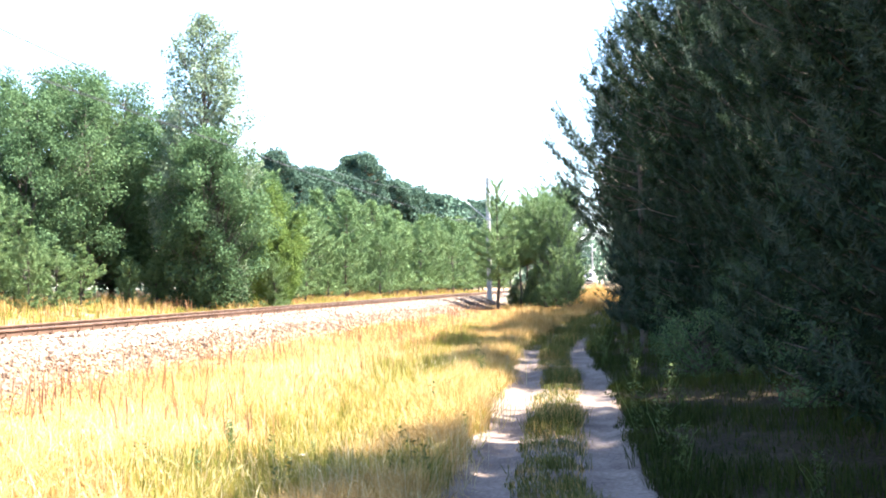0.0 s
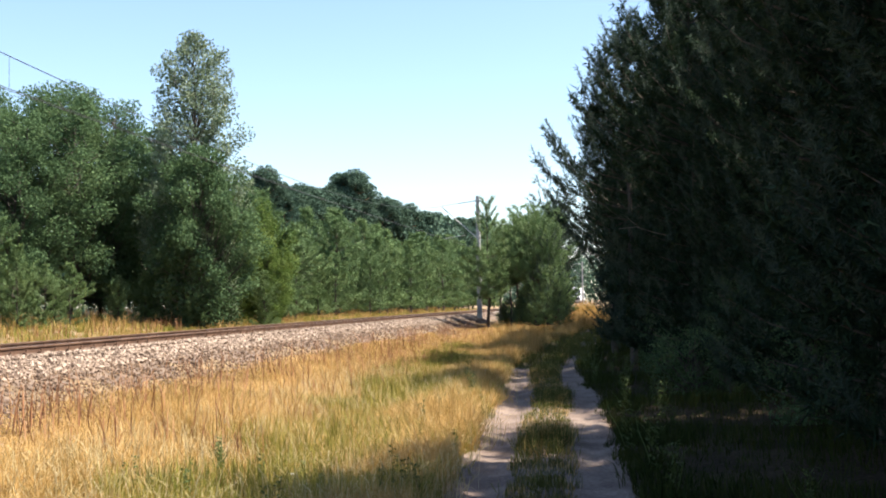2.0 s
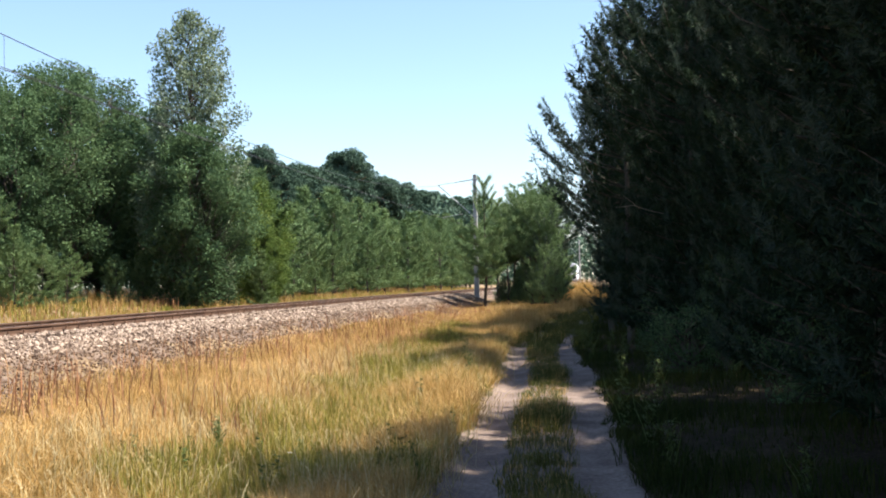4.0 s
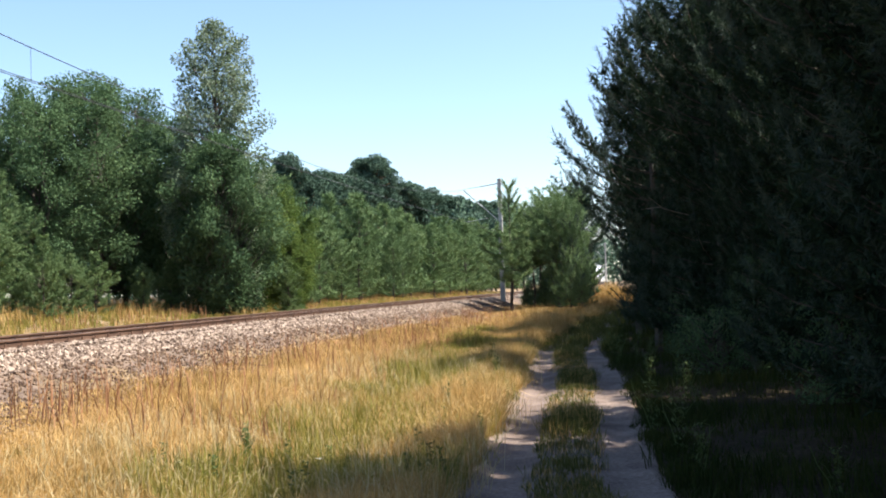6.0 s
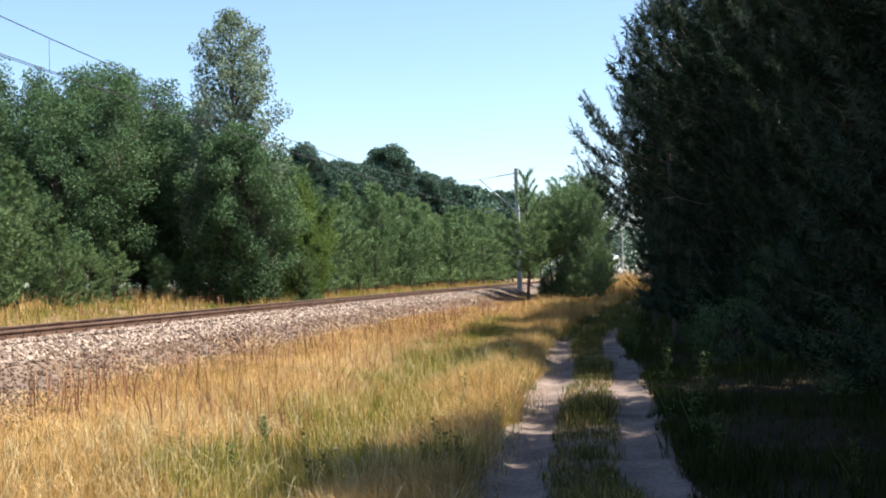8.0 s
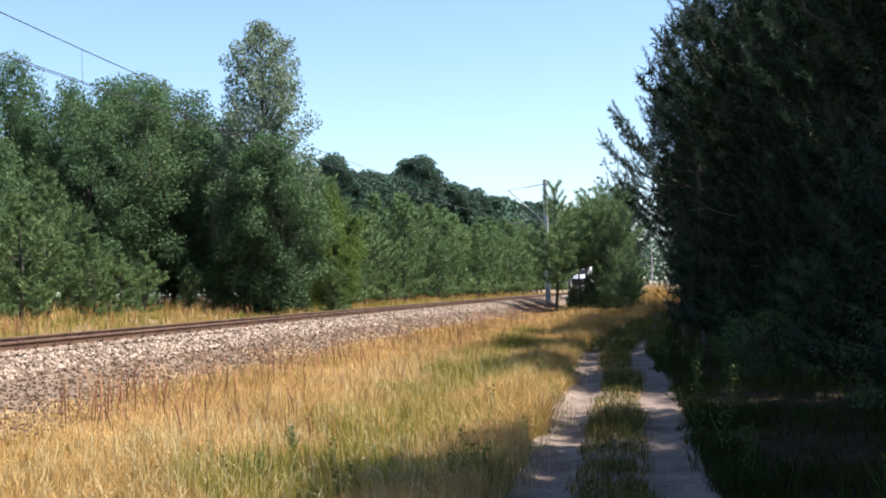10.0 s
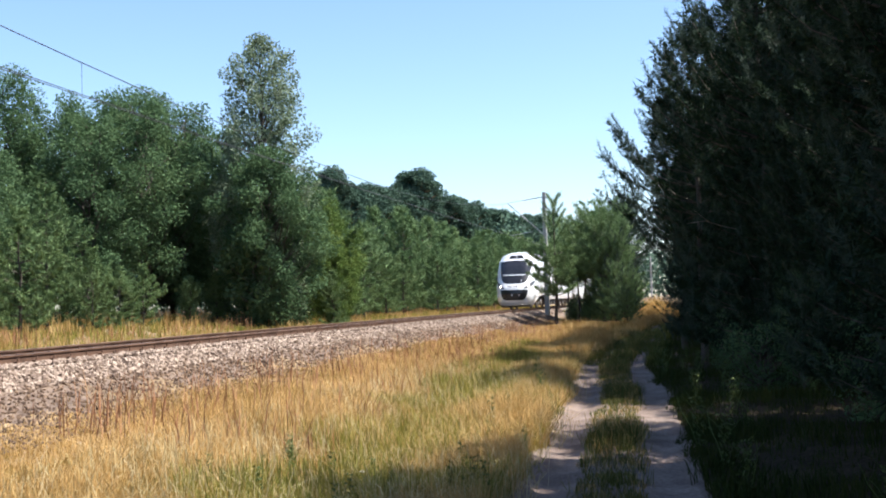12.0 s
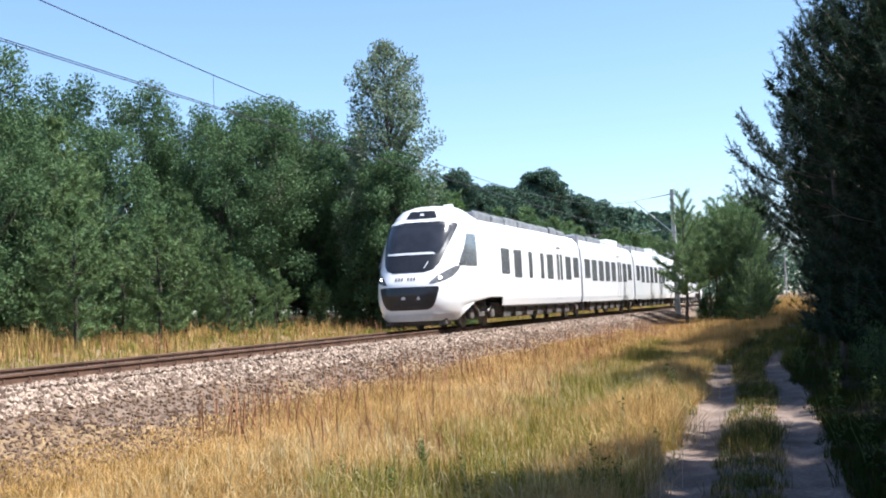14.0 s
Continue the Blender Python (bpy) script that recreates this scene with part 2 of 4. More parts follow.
def ground(x, y):
    s = side(x, y)
    z = np.interp(s, BANK_S, BANK_Z)
    rough = np.clip((np.abs(s) - 4) / 3, 0, 1)
    z = z + rough * (0.07 * np.sin(0.9 * x + 0.4 * y) * np.sin(0.55 * y - 0.3 * x) + 0.025 * np.sin(2.3 * x + 0.8 * y) * np.cos(1.1 * y - 0.7 * x))
    d = x - path_x(y)
    rut = np.exp(-((d + 0.68) / 0.26) ** 2) + np.exp(-((d - 0.68) / 0.26) ** 2)
    z = z * (1 - np.exp(-(d / 1.6) ** 2) * 0.6) - 0.05 * rut
    z = z + np.clip((d - 1.2) / 2.5, 0, 1) * 0.25
    z = z + 0.26 * np.exp(-((d + 2.0) / 0.6) ** 2) * np.clip(np.sin(0.53 * y + 0.4) * np.sin(0.24 * y + 1.0) + 0.35, 0, 1)
    z = z + 0.55 * np.exp(-(((x - 9.7) / 1.9) ** 2) - ((y - 71) / 6) ** 2)
    z = z + np.clip((y - 48) / 40, 0, 1) * 0.85 * np.clip((s - 4) / 4, 0, 1)
    return z


def spaced(*runs):
    return np.concatenate([np.arange(a, b, st) for a, b, st in runs])


def build_ground():
    xs = spaced((-1500, -200, 130), (-200, -40, 10), (-40, -16, 1.5), (-16, 12, 0.24), (12, 40, 1.5), (40, 200, 10), (200, 1501, 130))
    ys = spaced((-1500, -200, 130), (-200, -10, 8), (-10, 4, 1.0), (4, 60, 0.4), (60, 130, 1.0), (130, 400, 6), (400, 2100, 150))
    X, Y = np.meshgrid(xs, ys)
    X = X + np.clip(line_x(Y) + 5, -6, 60) * np.clip((60 - np.abs(X)) / 30, 0, 1) * (Y > 40)
    Z = ground(X, Y)
    Z = Z - 0.07 * np.clip((1.18 - np.abs(X - path_x(Y) + 0.075)) / 0.2, 0, 1) * ((Y > 3.5) & (Y < 119))
    V = np.stack([X, Y, Z], -1).reshape(-1, 3)
    n = len(xs)
    i = (np.arange(len(ys) - 1)[:, None] * n + np.arange(n - 1)[None]).ravel()
    F = np.stack([i, i + 1, i + n + 1, i + n], -1)
    me = mesh_np("ground", V, F, M["soil"], True)
    me.materials.append(M["ballast"])
    c = V[F].mean(1)
    s = side(c[:, 0], c[:, 1])
    idx = np.where((s > -3.6) & (s < 3.0 + 0.35 * np.sin(c[:, 1] * 0.9) + 0.2 * np.sin(c[:, 1] * 2.7)), 1, 0)
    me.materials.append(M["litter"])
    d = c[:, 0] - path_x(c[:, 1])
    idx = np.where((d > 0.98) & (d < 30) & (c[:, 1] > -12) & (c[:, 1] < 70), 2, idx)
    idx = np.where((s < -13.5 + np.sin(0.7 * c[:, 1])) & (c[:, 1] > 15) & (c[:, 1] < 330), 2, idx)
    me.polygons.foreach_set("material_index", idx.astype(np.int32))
    g = link("ground", me)
    tagged(g, "dry grassy ground rising to a railway bank", "ground", kind="structure")


def build_path():
    """The sandy field path with its two ruts and the ridge between them."""
    ds = np.arange(-1.3, 1.151, 0.05)
    ys = np.concatenate([np.arange(3, 60, 0.12), np.arange(60, 120, 0.5)])
    D, Y = np.meshgrid(ds, ys)
    X = path_x(Y) + D
    edge = np.clip((np.abs(D + 0.075) - 1.05) / 0.18, 0, 1)
    lump = 0.012 * np.sin(5.1 * X + 1.7 * Y) * np.sin(3.3 * Y - 2.1 * X) + 0.008 * np.sin(11 * X + 4 * Y) * np.sin(7 * Y)
    V = np.stack([X, Y, ground(X, Y) + lump - 0.05 * edge], -1).reshape(-1, 3)
    n = len(ds)
    i = (np.arange(len(ys) - 1)[:, None] * n + np.arange(n - 1)[None]).ravel()
    me = mesh_np("path", V, np.stack([i, i + 1, i + n + 1, i + n], -1), M["sand"], True)
    tagged(link("path", me), "sandy field path with two worn wheel ruts and a grassy ridge", "path", kind="structure")


build_ground()
build_path()
rng = np.random.default_rng(7)


# ---- railway track ----
def build_track():
    track = tagged(new("railway_track"), "single electrified railway track with rusty rails on concrete sleepers", "railway", kind="structure")
    ss = np.arange(20, 560, 1.0)
    x, y, k = along(ss)
    for off in (-0.7535, 0.7535):
        nx, ny = 1 / np.sqrt(1 + k * k), -k / np.sqrt(1 + k * k)
        prof = np.array([(-0.075, -0.172), (0.075, -0.172), (0.075, -0.160), (0.012, -0.135), (0.012, -0.045), (0.036, -0.035), (0.036, -0.004), (0.028, 0),
                         (-0.028, 0), (-0.036, -0.004), (-0.036, -0.035), (-0.012, -0.045), (-0.012, -0.135), (-0.075, -0.160)])
        q = off + prof[:, 0]
        V = np.stack([x[:, None] + nx[:, None] * q, y[:, None] + ny[:, None] * q, np.broadcast_to(RAIL_Z + prof[:, 1], (len(x), len(prof)))], -1)
        n = len(prof)
        i = np.arange(len(x) - 1)[:, None] * n
        j = np.arange(n)[None]; kk = (j + 1) % n
        F = np.stack([i + j, i + kk, i + n + kk, i + n + j], -1)
        me = mesh_np("rail", V.reshape(-1, 3), F.reshape(-1, 4), M["rail"])
        me.materials.append(M["railhead"])
        mi = np.zeros(F.shape[:2], np.int32); mi[:, 7] = 1
        me.polygons.foreach_set("material_index", mi.ravel())
        link("rail", me, track, "rusty steel rail with a worn bright head")
    bm = bmesh.new()
    box(bm, 0, 0, 0, 2.5, 0.26, 0.2, 0.03)
    sl = bpy.data.meshes.new("sleeper"); bm.to_mesh(sl); bm.free(); sl.materials.append(M["sleeper"])
    bm = bmesh.new()
    for sx in (-0.7535, 0.7535):
        for sd in (-1, 1):
            box(bm, sx + sd * 0.115, 0, 0.028, 0.085, 0.16, 0.055)
            cyl(bm, (sx + sd * 0.125, 0, 0.04), (sx + sd * 0.125, 0, 0.115), 0.02, seg=6)
    clip = bpy.data.meshes.new("rail_clip"); bm.to_mesh(clip); bm.free(); clip.materials.append(M["rail"])
    for i in range(290):
        px, py, kk = along(85 + i * 0.6)
        m = pose(float(px), float(py), RAIL_Z - 0.172 - 0.1, 0, 0, -math.degrees(math.atan(float(kk))))
        o = link("sleeper", sl, track, m=m)
        link("rail_clip", clip, o, m=pose(0, 0, 0.1))


build_track()


def build_ballast():
    """Loose crushed stone over the bed and its shoulders."""
    def stones(n, lo, hi, y0, y1, size, name, mat, label, lift=0.0):
        s = rng.uniform(lo, hi, n)
        y = y0 + (y1 - y0) * rng.random(n) ** 1.5
        x = line_x(y) + s
        z = ground(x, y)
        u = np.array([(1, 0, 0), (-1, 0, 0), (0, 1, 0), (0, -1, 0), (0, 0, 1), (0, 0, -1)], float)
        f = np.array([(0, 2, 4), (2, 1, 4), (1, 3, 4), (3, 0, 4), (2, 0, 5), (1, 2, 5), (3, 1, 5), (0, 3, 5)])
        r = size * rng.uniform(0.5, 1.3, (n, 1, 1)) * rng.uniform(0.55, 1.2, (n, 6, 1))
        a = rng.uniform(0, 6.28, n); b = rng.uniform(0, 6.28, n)
        v = u[None] * r * rng.uniform(0.6, 1.1, (n, 1, 3))
        ca, sa, cb, sb = np.cos(a)[:, None], np.sin(a)[:, None], np.cos(b)[:, None], np.sin(b)[:, None]
        vx, vy, vz = v[..., 0] * ca - v[..., 1] * sa, v[..., 0] * sa + v[..., 1] * ca, v[..., 2]
        vy, vz = vy * cb - vz * sb, vy * sb + vz * cb
        V = np.stack([vx + x[:, None], vy + y[:, None], vz + z[:, None] + size * 0.2 + lift], -1).reshape(-1, 3)
        F = (f[None] + 6 * np.arange(n)[:, None, None]).reshape(-1, 3)
        tagged(link(name, mesh_np(name, V, F, mat)), label, "ballast", kind="stuff")
    stones(13000, 0.84, 1.5, 12, 95, 0.05, "ballast_over_sleepers", M["stone"], "pale crushed stone heaped over the sleeper ends", 0.06)
    stones(19000, 0.95, 2.4, 12, 95, 0.06, "ballast_stones", M["stone"], "pale crushed stone ballast along the rails")
    stones(17000, 2.15, 4.3, 10, 80, 0.042, "stained_ballast", M["oldstone"], "brownish scattered stones at the foot of the ballast")
    stones(6000, 1.15, 1.95, 12, 60, 0.05, "ballast_crown_stones", M["stone"], "pale crushed stone along the sleeper ends")
    stones(5000, -2.6, 0.9, 14, 110, 0.055, "ballast_between_rails", M["stone"], "crushed stone between the sleepers")


build_ballast()


# ---- trees ----
def unit(v):
    return v / (np.linalg.norm(v, axis=-1, keepdims=True) + 1e-9)


def leaf_faces(centres, size, r, flat=0.3, stretch=1.5):
    """A small diamond leaf at each centre, turned at random."""
    n = len(centres)
    nrm = unit(r.normal(size=(n, 3)) + [0, 0, flat])
    u = unit(np.cross(nrm, r.normal(size=(n, 3))))
    w = np.cross(nrm, u)
    s = size * r.uniform(0.6, 1.3, (n, 1))
    V = np.stack([centres + u * s * stretch * 0.5, centres + w * s * 0.42, centres - u * s * stretch * 0.5, centres - w * s * 0.42], 1)
    return V.reshape(-1, 3), np.arange(4 * n).reshape(-1, 4)


def needle_tufts(tips, dirs, r, per=14, length=0.2, width=0.02):
    """Bristles of needles round short shoots."""
    n = len(tips)
    d = np.repeat(unit(dirs), per, 0)
    base = np.repeat(tips, per, 0) - d * r.uniform(0, 1.0, (n * per, 1)) * length * 1.1
    out = unit(unit(r.normal(size=(n * per, 3))) * 0.95 + d * 0.75)
    ln = length * r.uniform(0.7, 1.15, (n * per, 1))
    w = unit(np.cross(out, r.normal(size=(n * per, 3)))) * width
    V = np.stack([base - w, base + w, base + out * ln], 1)
    return V.reshape(-1, 3), np.arange(3 * n * per).reshape(-1, 3)


def tree(name, wood, crown_v, crown_f, bark, leaf, label, category="tree", shoots=None):
    t = tagged(new(name), label, category)
    v, f = tubes(wood[:1], 8)
    lv, lf = tubes(wood[1:], 3)
    v, f = np.concatenate([v, lv]), np.concatenate([f, lf + len(v)])
    link("trunk", mesh_np("trunk", v, f, bark, True), t)
    link("crown", mesh_np("crown", crown_v, crown_f, leaf), t)
    if shoots is not None:
        link("young_growth", mesh_np("young_growth", *shoots, M["shoot"]), t, "upturned branch tips, coloured paler for the sky glow behind")
    return t


def wobble_path(p, q, r1, r2, r, n=5, amount=0.05):
    p, q = np.array(p, float), np.array(q, float)
    t = np.linspace(0, 1, n)[:, None]
    pts = p + (q - p) * t + r.normal(size=(n, 3)) * amount * np.linalg.norm(q - p) * t * (1 - t) * 2
    return np.concatenate([pts, r1 + (r2 - r1) * t], 1)


def broadleaf(name, seed, height, radius, n_leaf, leaf_size, leaf, label, low=0.12, shape="round", bark="bark", clumps=46, fuzz=0.34):
    """A leafy tree: trunk, limbs, and leaves in clumps at their ends."""
    r = np.random.default_rng(seed)
    wood = [wobble_path((0, 0, -0.3), (r.normal() * 0.25, r.normal() * 0.25, height * 0.93), height * 0.014 + 0.03, 0.02, r, 8, 0.03)]
    cs, rad = [], []
    for i in range(clumps):
        h = low + (1 - low) * (i + r.random()) / clumps
        if shape == "two":
            prof = float(np.interp(h, [0, 0.08, 0.3, 0.5, 0.6, 0.8, 0.92, 1.0], [0.60, 0.80, 0.9, 0.88, 0.80, 0.76, 0.52, 0.08]))
        else:
            prof = math.sqrt(max(0.04, 1 - ((h - 0.52) / 0.54) ** 2))
        a = i * 2.39996 + r.normal() * 0.4
        d = radius * prof * r.uniform(0.25, 0.95)
        c = np.array([math.cos(a) * d, math.sin(a) * d, h * height])
        cs.append(c); rad.append(radius * fuzz * r.uniform(0.7, 1.25) * (0.6 + 0.4 * prof))
        z0 = max(0.08 * height, c[2] - d * 0.9 - 0.25 * height * (1 - h))
        wood.append(wobble_path((0, 0, z0), c, 0.035 + 0.03 * (1 - h), 0.01, r, 5, 0.10))
    cs, rad = np.array(cs), np.array(rad)
    k = r.choice(len(cs), n_leaf, p=rad**2 / (rad**2).sum())
    off = unit(r.normal(size=(n_leaf, 3))) * (r.random((n_leaf, 1)) ** 0.45) * [1, 1, 0.9]
    pts = cs[k] + off * rad[k][:, None]
    pts[:, 2] = np.maximum(pts[:, 2], 0.15)
    v, f = leaf_faces(pts, leaf_size, r)
    return tree(name, wood, v, f, M[bark], M[leaf], label)


def young_pine(name, seed, height, radius, label, per=12, subs=4, needle=0.2, width=0.016, low=0.05, spacing=0.42, power=0.8, leaf="needle", thin_top=0.0, belly=None, candles=0):
    """A pine with whorls of branches whose shoots turn upward."""
    r = np.random.default_rng(seed)
    wood = [wobble_path((0, 0, -0.3), (0, 0, height), 0.025 + height * 0.011, 0.012, r, 9, 0.012)]
    tips, dirs, stips, sdirs = [], [], [], []
    z = height * low + 0.2
    while z < height - 0.15:
        h = z / height
        reach = radius * max(0.05, (1 - h)) ** power * (0.75 + 0.25 * math.sin(h * 9 + seed)) + 0.10
        if belly:
            reach = radius * float(np.interp(h, [0, 0.15, 0.32, 0.5, 0.75, 0.9, 1.0], belly)) * (0.82 + 0.18 * math.sin(h * 14 + seed)) + 0.1
        nb = r.integers(5, 8)
        if h > 1 - thin_top:
            nb = 4
        a0 = r.random() * 6.28
        for j in range(nb):
            a = a0 + j * 6.283 / nb + r.normal() * 0.25
            ln = reach * (r.uniform(0.80, 1.06) if belly else r.uniform(0.66, 1.12))
            rise = 0.25 + 0.7 * h
            p = np.array([0, 0, z])
            t = np.linspace(0, 1, 4)[:, None]
            dirh = np.array([math.cos(a), math.sin(a), 0])
            pts = p + dirh * ln * t + np.array([0, 0, 1]) * ln * (rise * 0.35 * t + (0.15 + 0.35 * h) * t**3)
            wood.append(np.concatenate([pts, 0.006 + 0.010 * ln * (1 - t)], 1))
            if h > 1 - thin_top:  # bare upper whorls: ascending brush-like shoots
                up = unit(dirh * 0.62 + np.array([0, 0, 0.9]))
                sl = 0.40 + ln * 1.15
                wood[-1] = np.concatenate([p + up * sl * t, 0.012 - 0.006 * t], 1)
                for u in np.arange(0.12, sl, 0.07):
                    tips.append(p + up * u); dirs.append(up)
                continue
            m = max(3, int(ln / 0.16))
            tt = r.uniform(0.10 if belly else 0.28, 1.0, m)
            for u in np.append(tt, 1.0):
                q = p + dirh * ln * u + np.array([0, 0, 1]) * ln * (rise * 0.35 * u + (0.15 + 0.35 * h) * u**3)
                for _ in range(subs):
                    sa = a + r.normal() * 0.9
                    sd = np.array([math.cos(sa), math.sin(sa), 0.55 + r.random() * 0.7])
                    sl = r.uniform(0.05, 0.46 if belly else 0.34) * min(1, ln) * (1.15 - 0.4 * u) + 0.05
                    tips.append(q + unit(sd) * sl + r.normal(size=3) * 0.03); dirs.append(sd)
            for _ in range(candles):  # long upturned shoots at the branch's end
                u = r.uniform(0.72, 1.0)
                c = p + dirh * ln * u + np.array([0, 0, 1]) * ln * (rise * 0.35 * u + (0.15 + 0.35 * h) * u**3) + r.normal(size=3) * 0.12
                cd = unit(dirh * r.uniform(0.2, 0.8) + np.array([r.normal() * 0.25, r.normal() * 0.25, 1.0]))
                for k in np.arange(0, r.uniform(0.45, 0.95), 0.085):
                    stips.append(c + cd * k); sdirs.append(cd)
        z += spacing * r.uniform(0.75, 1.2) * (1.5 if h > 1 - thin_top else 1.0)
    for u in np.linspace(max(0, height - 0.9), height, 5):
        tips.append(np.array([0, 0, u])); dirs.append(np.array([0, 0, 1.0]))
    v, f = needle_tufts(np.array(tips), np.array(dirs), r, per, needle, width)
    shoots = needle_tufts(np.array(stips), np.array(sdirs), r, 13, 0.15, 0.0075) if stips else None
    return tree(name, wood, v, f, M["bark"], M[leaf], label, "pine tree", shoots)


def tall_pine(name, seed, height, label):
    """An old pine: long bare trunk, flat-topped crown of clumps."""
    r = np.random.default_rng(seed)
    top = np.array([r.normal() * 0.5, r.normal() * 0.5, height * 0.96])
    wood = [wobble_path((0, 0, -0.3), top, 0.24, 0.06, r, 8, 0.02)]
    cs, rad = [], []
    for i in range(26):
        h = 0.64 + 0.36 * math.sqrt((i + 0.5) / 26)
        a = i * 2.4 + r.normal() * 0.4
        d = r.uniform(0.3, 3.1) * (1.0 - 0.6 * max(0, h - 0.85) / 0.15)
        c = np.array([math.cos(a) * d, math.sin(a) * d, h * height])
        cs.append(c); rad.append(r.uniform(0.7, 1.5))
        wood.append(wobble_path((0, 0, c[2] - 0.6 - 0.3 * d), c, 0.09, 0.03, r, 5, 0.1))
    for i in range(4):
        a, h = r.random() * 6.28, r.uniform(0.35, 0.55)
        wood.append(wobble_path((0, 0, h * height), (math.cos(a) * 1.6, math.sin(a) * 1.6, h * height + 0.5), 0.05, 0.02, r, 5, 0.15))
    cs, rad = np.array(cs), np.array(rad)
    n = 6500
    k = r.choice(len(cs), n, p=rad**2 / (rad**2).sum())
    pts = cs[k] + unit(r.normal(size=(n, 3))) * (r.random((n, 1)) ** 0.4) * rad[k][:, None] * [1.1, 1.1, 0.6]
    v, f = leaf_faces(pts, 0.25, r)
    return tree(name, wood, v, f, M["pinebark"], M["hazeneedle"], label, "pine tree")


def plant(proto, spots, turn_seed, group=""):
    """Copies of a tree at spots of x, y and scale; the first spot takes the tree itself."""
    r = np.random.default_rng(turn_seed)
    tagged(proto, group=group)
    for i, (x, y, sc) in enumerate(spots):
        z = float(ground(np.array([x]), np.array([y]))[0]) - 0.05
        m = pose(x, y, z, 0, 0, float(r.uniform(0, 360))) @ Matrix.Diagonal((sc, sc, sc * float(r.uniform(0.94, 1.06)), 1))
        if i == 0:
            proto.matrix_basis = m
        else:
            copy_thing(proto, m)


# beyond the railway
aspen = broadleaf("aspen_tree", 11, 14.4, 3.3, 36000, 0.105, "birchleaf", "tall slender aspen with silvery green leaves beside the railway", low=0.03, shape="two", clumps=190, fuzz=0.21)
plant(aspen, [(-12.2, 58.0, 1.0)], 1)
alder = broadleaf("alder_tree", 17, 8.6, 3.1, 42000, 0.10, "oakleaf", "dense dark green alder leafy to the ground beside the railway", low=0.03, clumps=120, fuzz=0.25)
plant(alder, [(-11.5, 55.8, 0.98), (-25.0, 42.5, 1.08)], 19)
oak = broadleaf("oak_tree", 12, 12.0, 3.4, 36000, 0.10, "oakleaf", "broad dark green deciduous tree at the wood's edge", low=0.10, clumps=84, fuzz=0.27)
plant(oak, [(-20.5, 61, 1.06), (-18.3, 57, 1.0), (-17.2, 61, 0.92), (-22.8, 58, 0.98), (-25.5, 56, 1.0), (-16.5, 66, 0.95), (-28.8, 54, 1.02)], 2, "deciduous trees at the wood's edge")
oak_b = broadleaf("oak_tree", 13, 11.0, 3.0, 32000, 0.097, "oakleaf", "dark green deciduous tree with an uneven crown at the wood's edge", low=0.10, clumps=70, fuzz=0.28)
plant(oak_b, [(-20.0, 54, 0.95), (-15.5, 61, 0.80), (-19.5, 66, 1.08), (-26.0, 62, 1.1), (-31.5, 52, 1.1), (-29.5, 47, 1.0), (-13.5, 66, 0.72), (-21.8, 35.5, 0.95), (-27.0, 44.0, 1.0), (-23.8, 49.0, 0.95)], 3, "deciduous trees at the wood's edge")
lime = broadleaf("birch_tree", 14, 8.5, 2.2, 20000, 0.11, "limeleaf", "bright green young birch beside the taller trees", low=0.05, clumps=54, fuzz=0.36)
plant(lime, [(-11.4, 63.5, 0.95), (-10.2, 68, 0.85), (-8.9, 60.5, 0.55), (-27.6, 47.0, 1.05), (-30.5, 43.5, 0.95)], 4)

bushy = young_pine("young_pine", 28, 6.4, 2.9, "broad bushy green pine with branches down to the grass", per=9, subs=4, needle=0.20, width=0.015, low=0.03, spacing=0.42, power=0.85)
plant(bushy, [(-18.7, 45.6, 1.0), (-21.9, 40.6, 1.42), (-16.9, 49.2, 0.5), (-24.6, 45.5, 1.2), (-19.6, 41.6, 0.75), (-8.9, 59.5, 0.52), (-24.5, 36.5, 1.25)], 20, "young pines of the plantation")
pine_a = young_pine("young_pine", 21, 6.0, 2.6, "bushy young pine at the edge of the plantation", per=6, subs=3, needle=0.25, width=0.024, power=0.85)
pine_b = young_pine("young_pine", 22, 5.4, 2.7, "bushy young pine with dense low branches", per=6, subs=3, needle=0.25, width=0.024, power=0.75)
row_a, row_b = [], []
_r = np.random.default_rng(5)
for i in range(54):
    y = 62 + i * 2.05 + _r.normal() * 0.6
    off = -8.4 - 2.2 * (i % 3) + _r.normal() * 0.7
    (row_a if i % 2 else row_b).append((float(line_x(y)) + off, y, float(_r.uniform(0.74, 1.28)) * (1 + 0.08 * (i % 3)) * (1 + 0.0026 * (y - 62))))
row_a = row_a + [(-20.0, 46.0, 0.7), (-15.2, 54.5, 0.45), (-24.5, 40.5, 0.95)]
row_b = row_b + [(-16.4, 51.0, 0.55), (-25.6, 43.0, 1.0), (-27.6, 41.0, 1.1), (-18.6, 50.0, 0.55), (-14.4, 56.5, 0.5), (-21.4, 48.5, 0.8), (-28.0, 37.5, 1.0), (-17.2, 39.5, 0.85), (-18.2, 35.0, 0.9), (-16.4, 44.5, 0.6)]
plant(pine_a, row_a, 6, "young pines of the plantation")
plant(pine_b, row_b, 7, "young pines of the plantation")

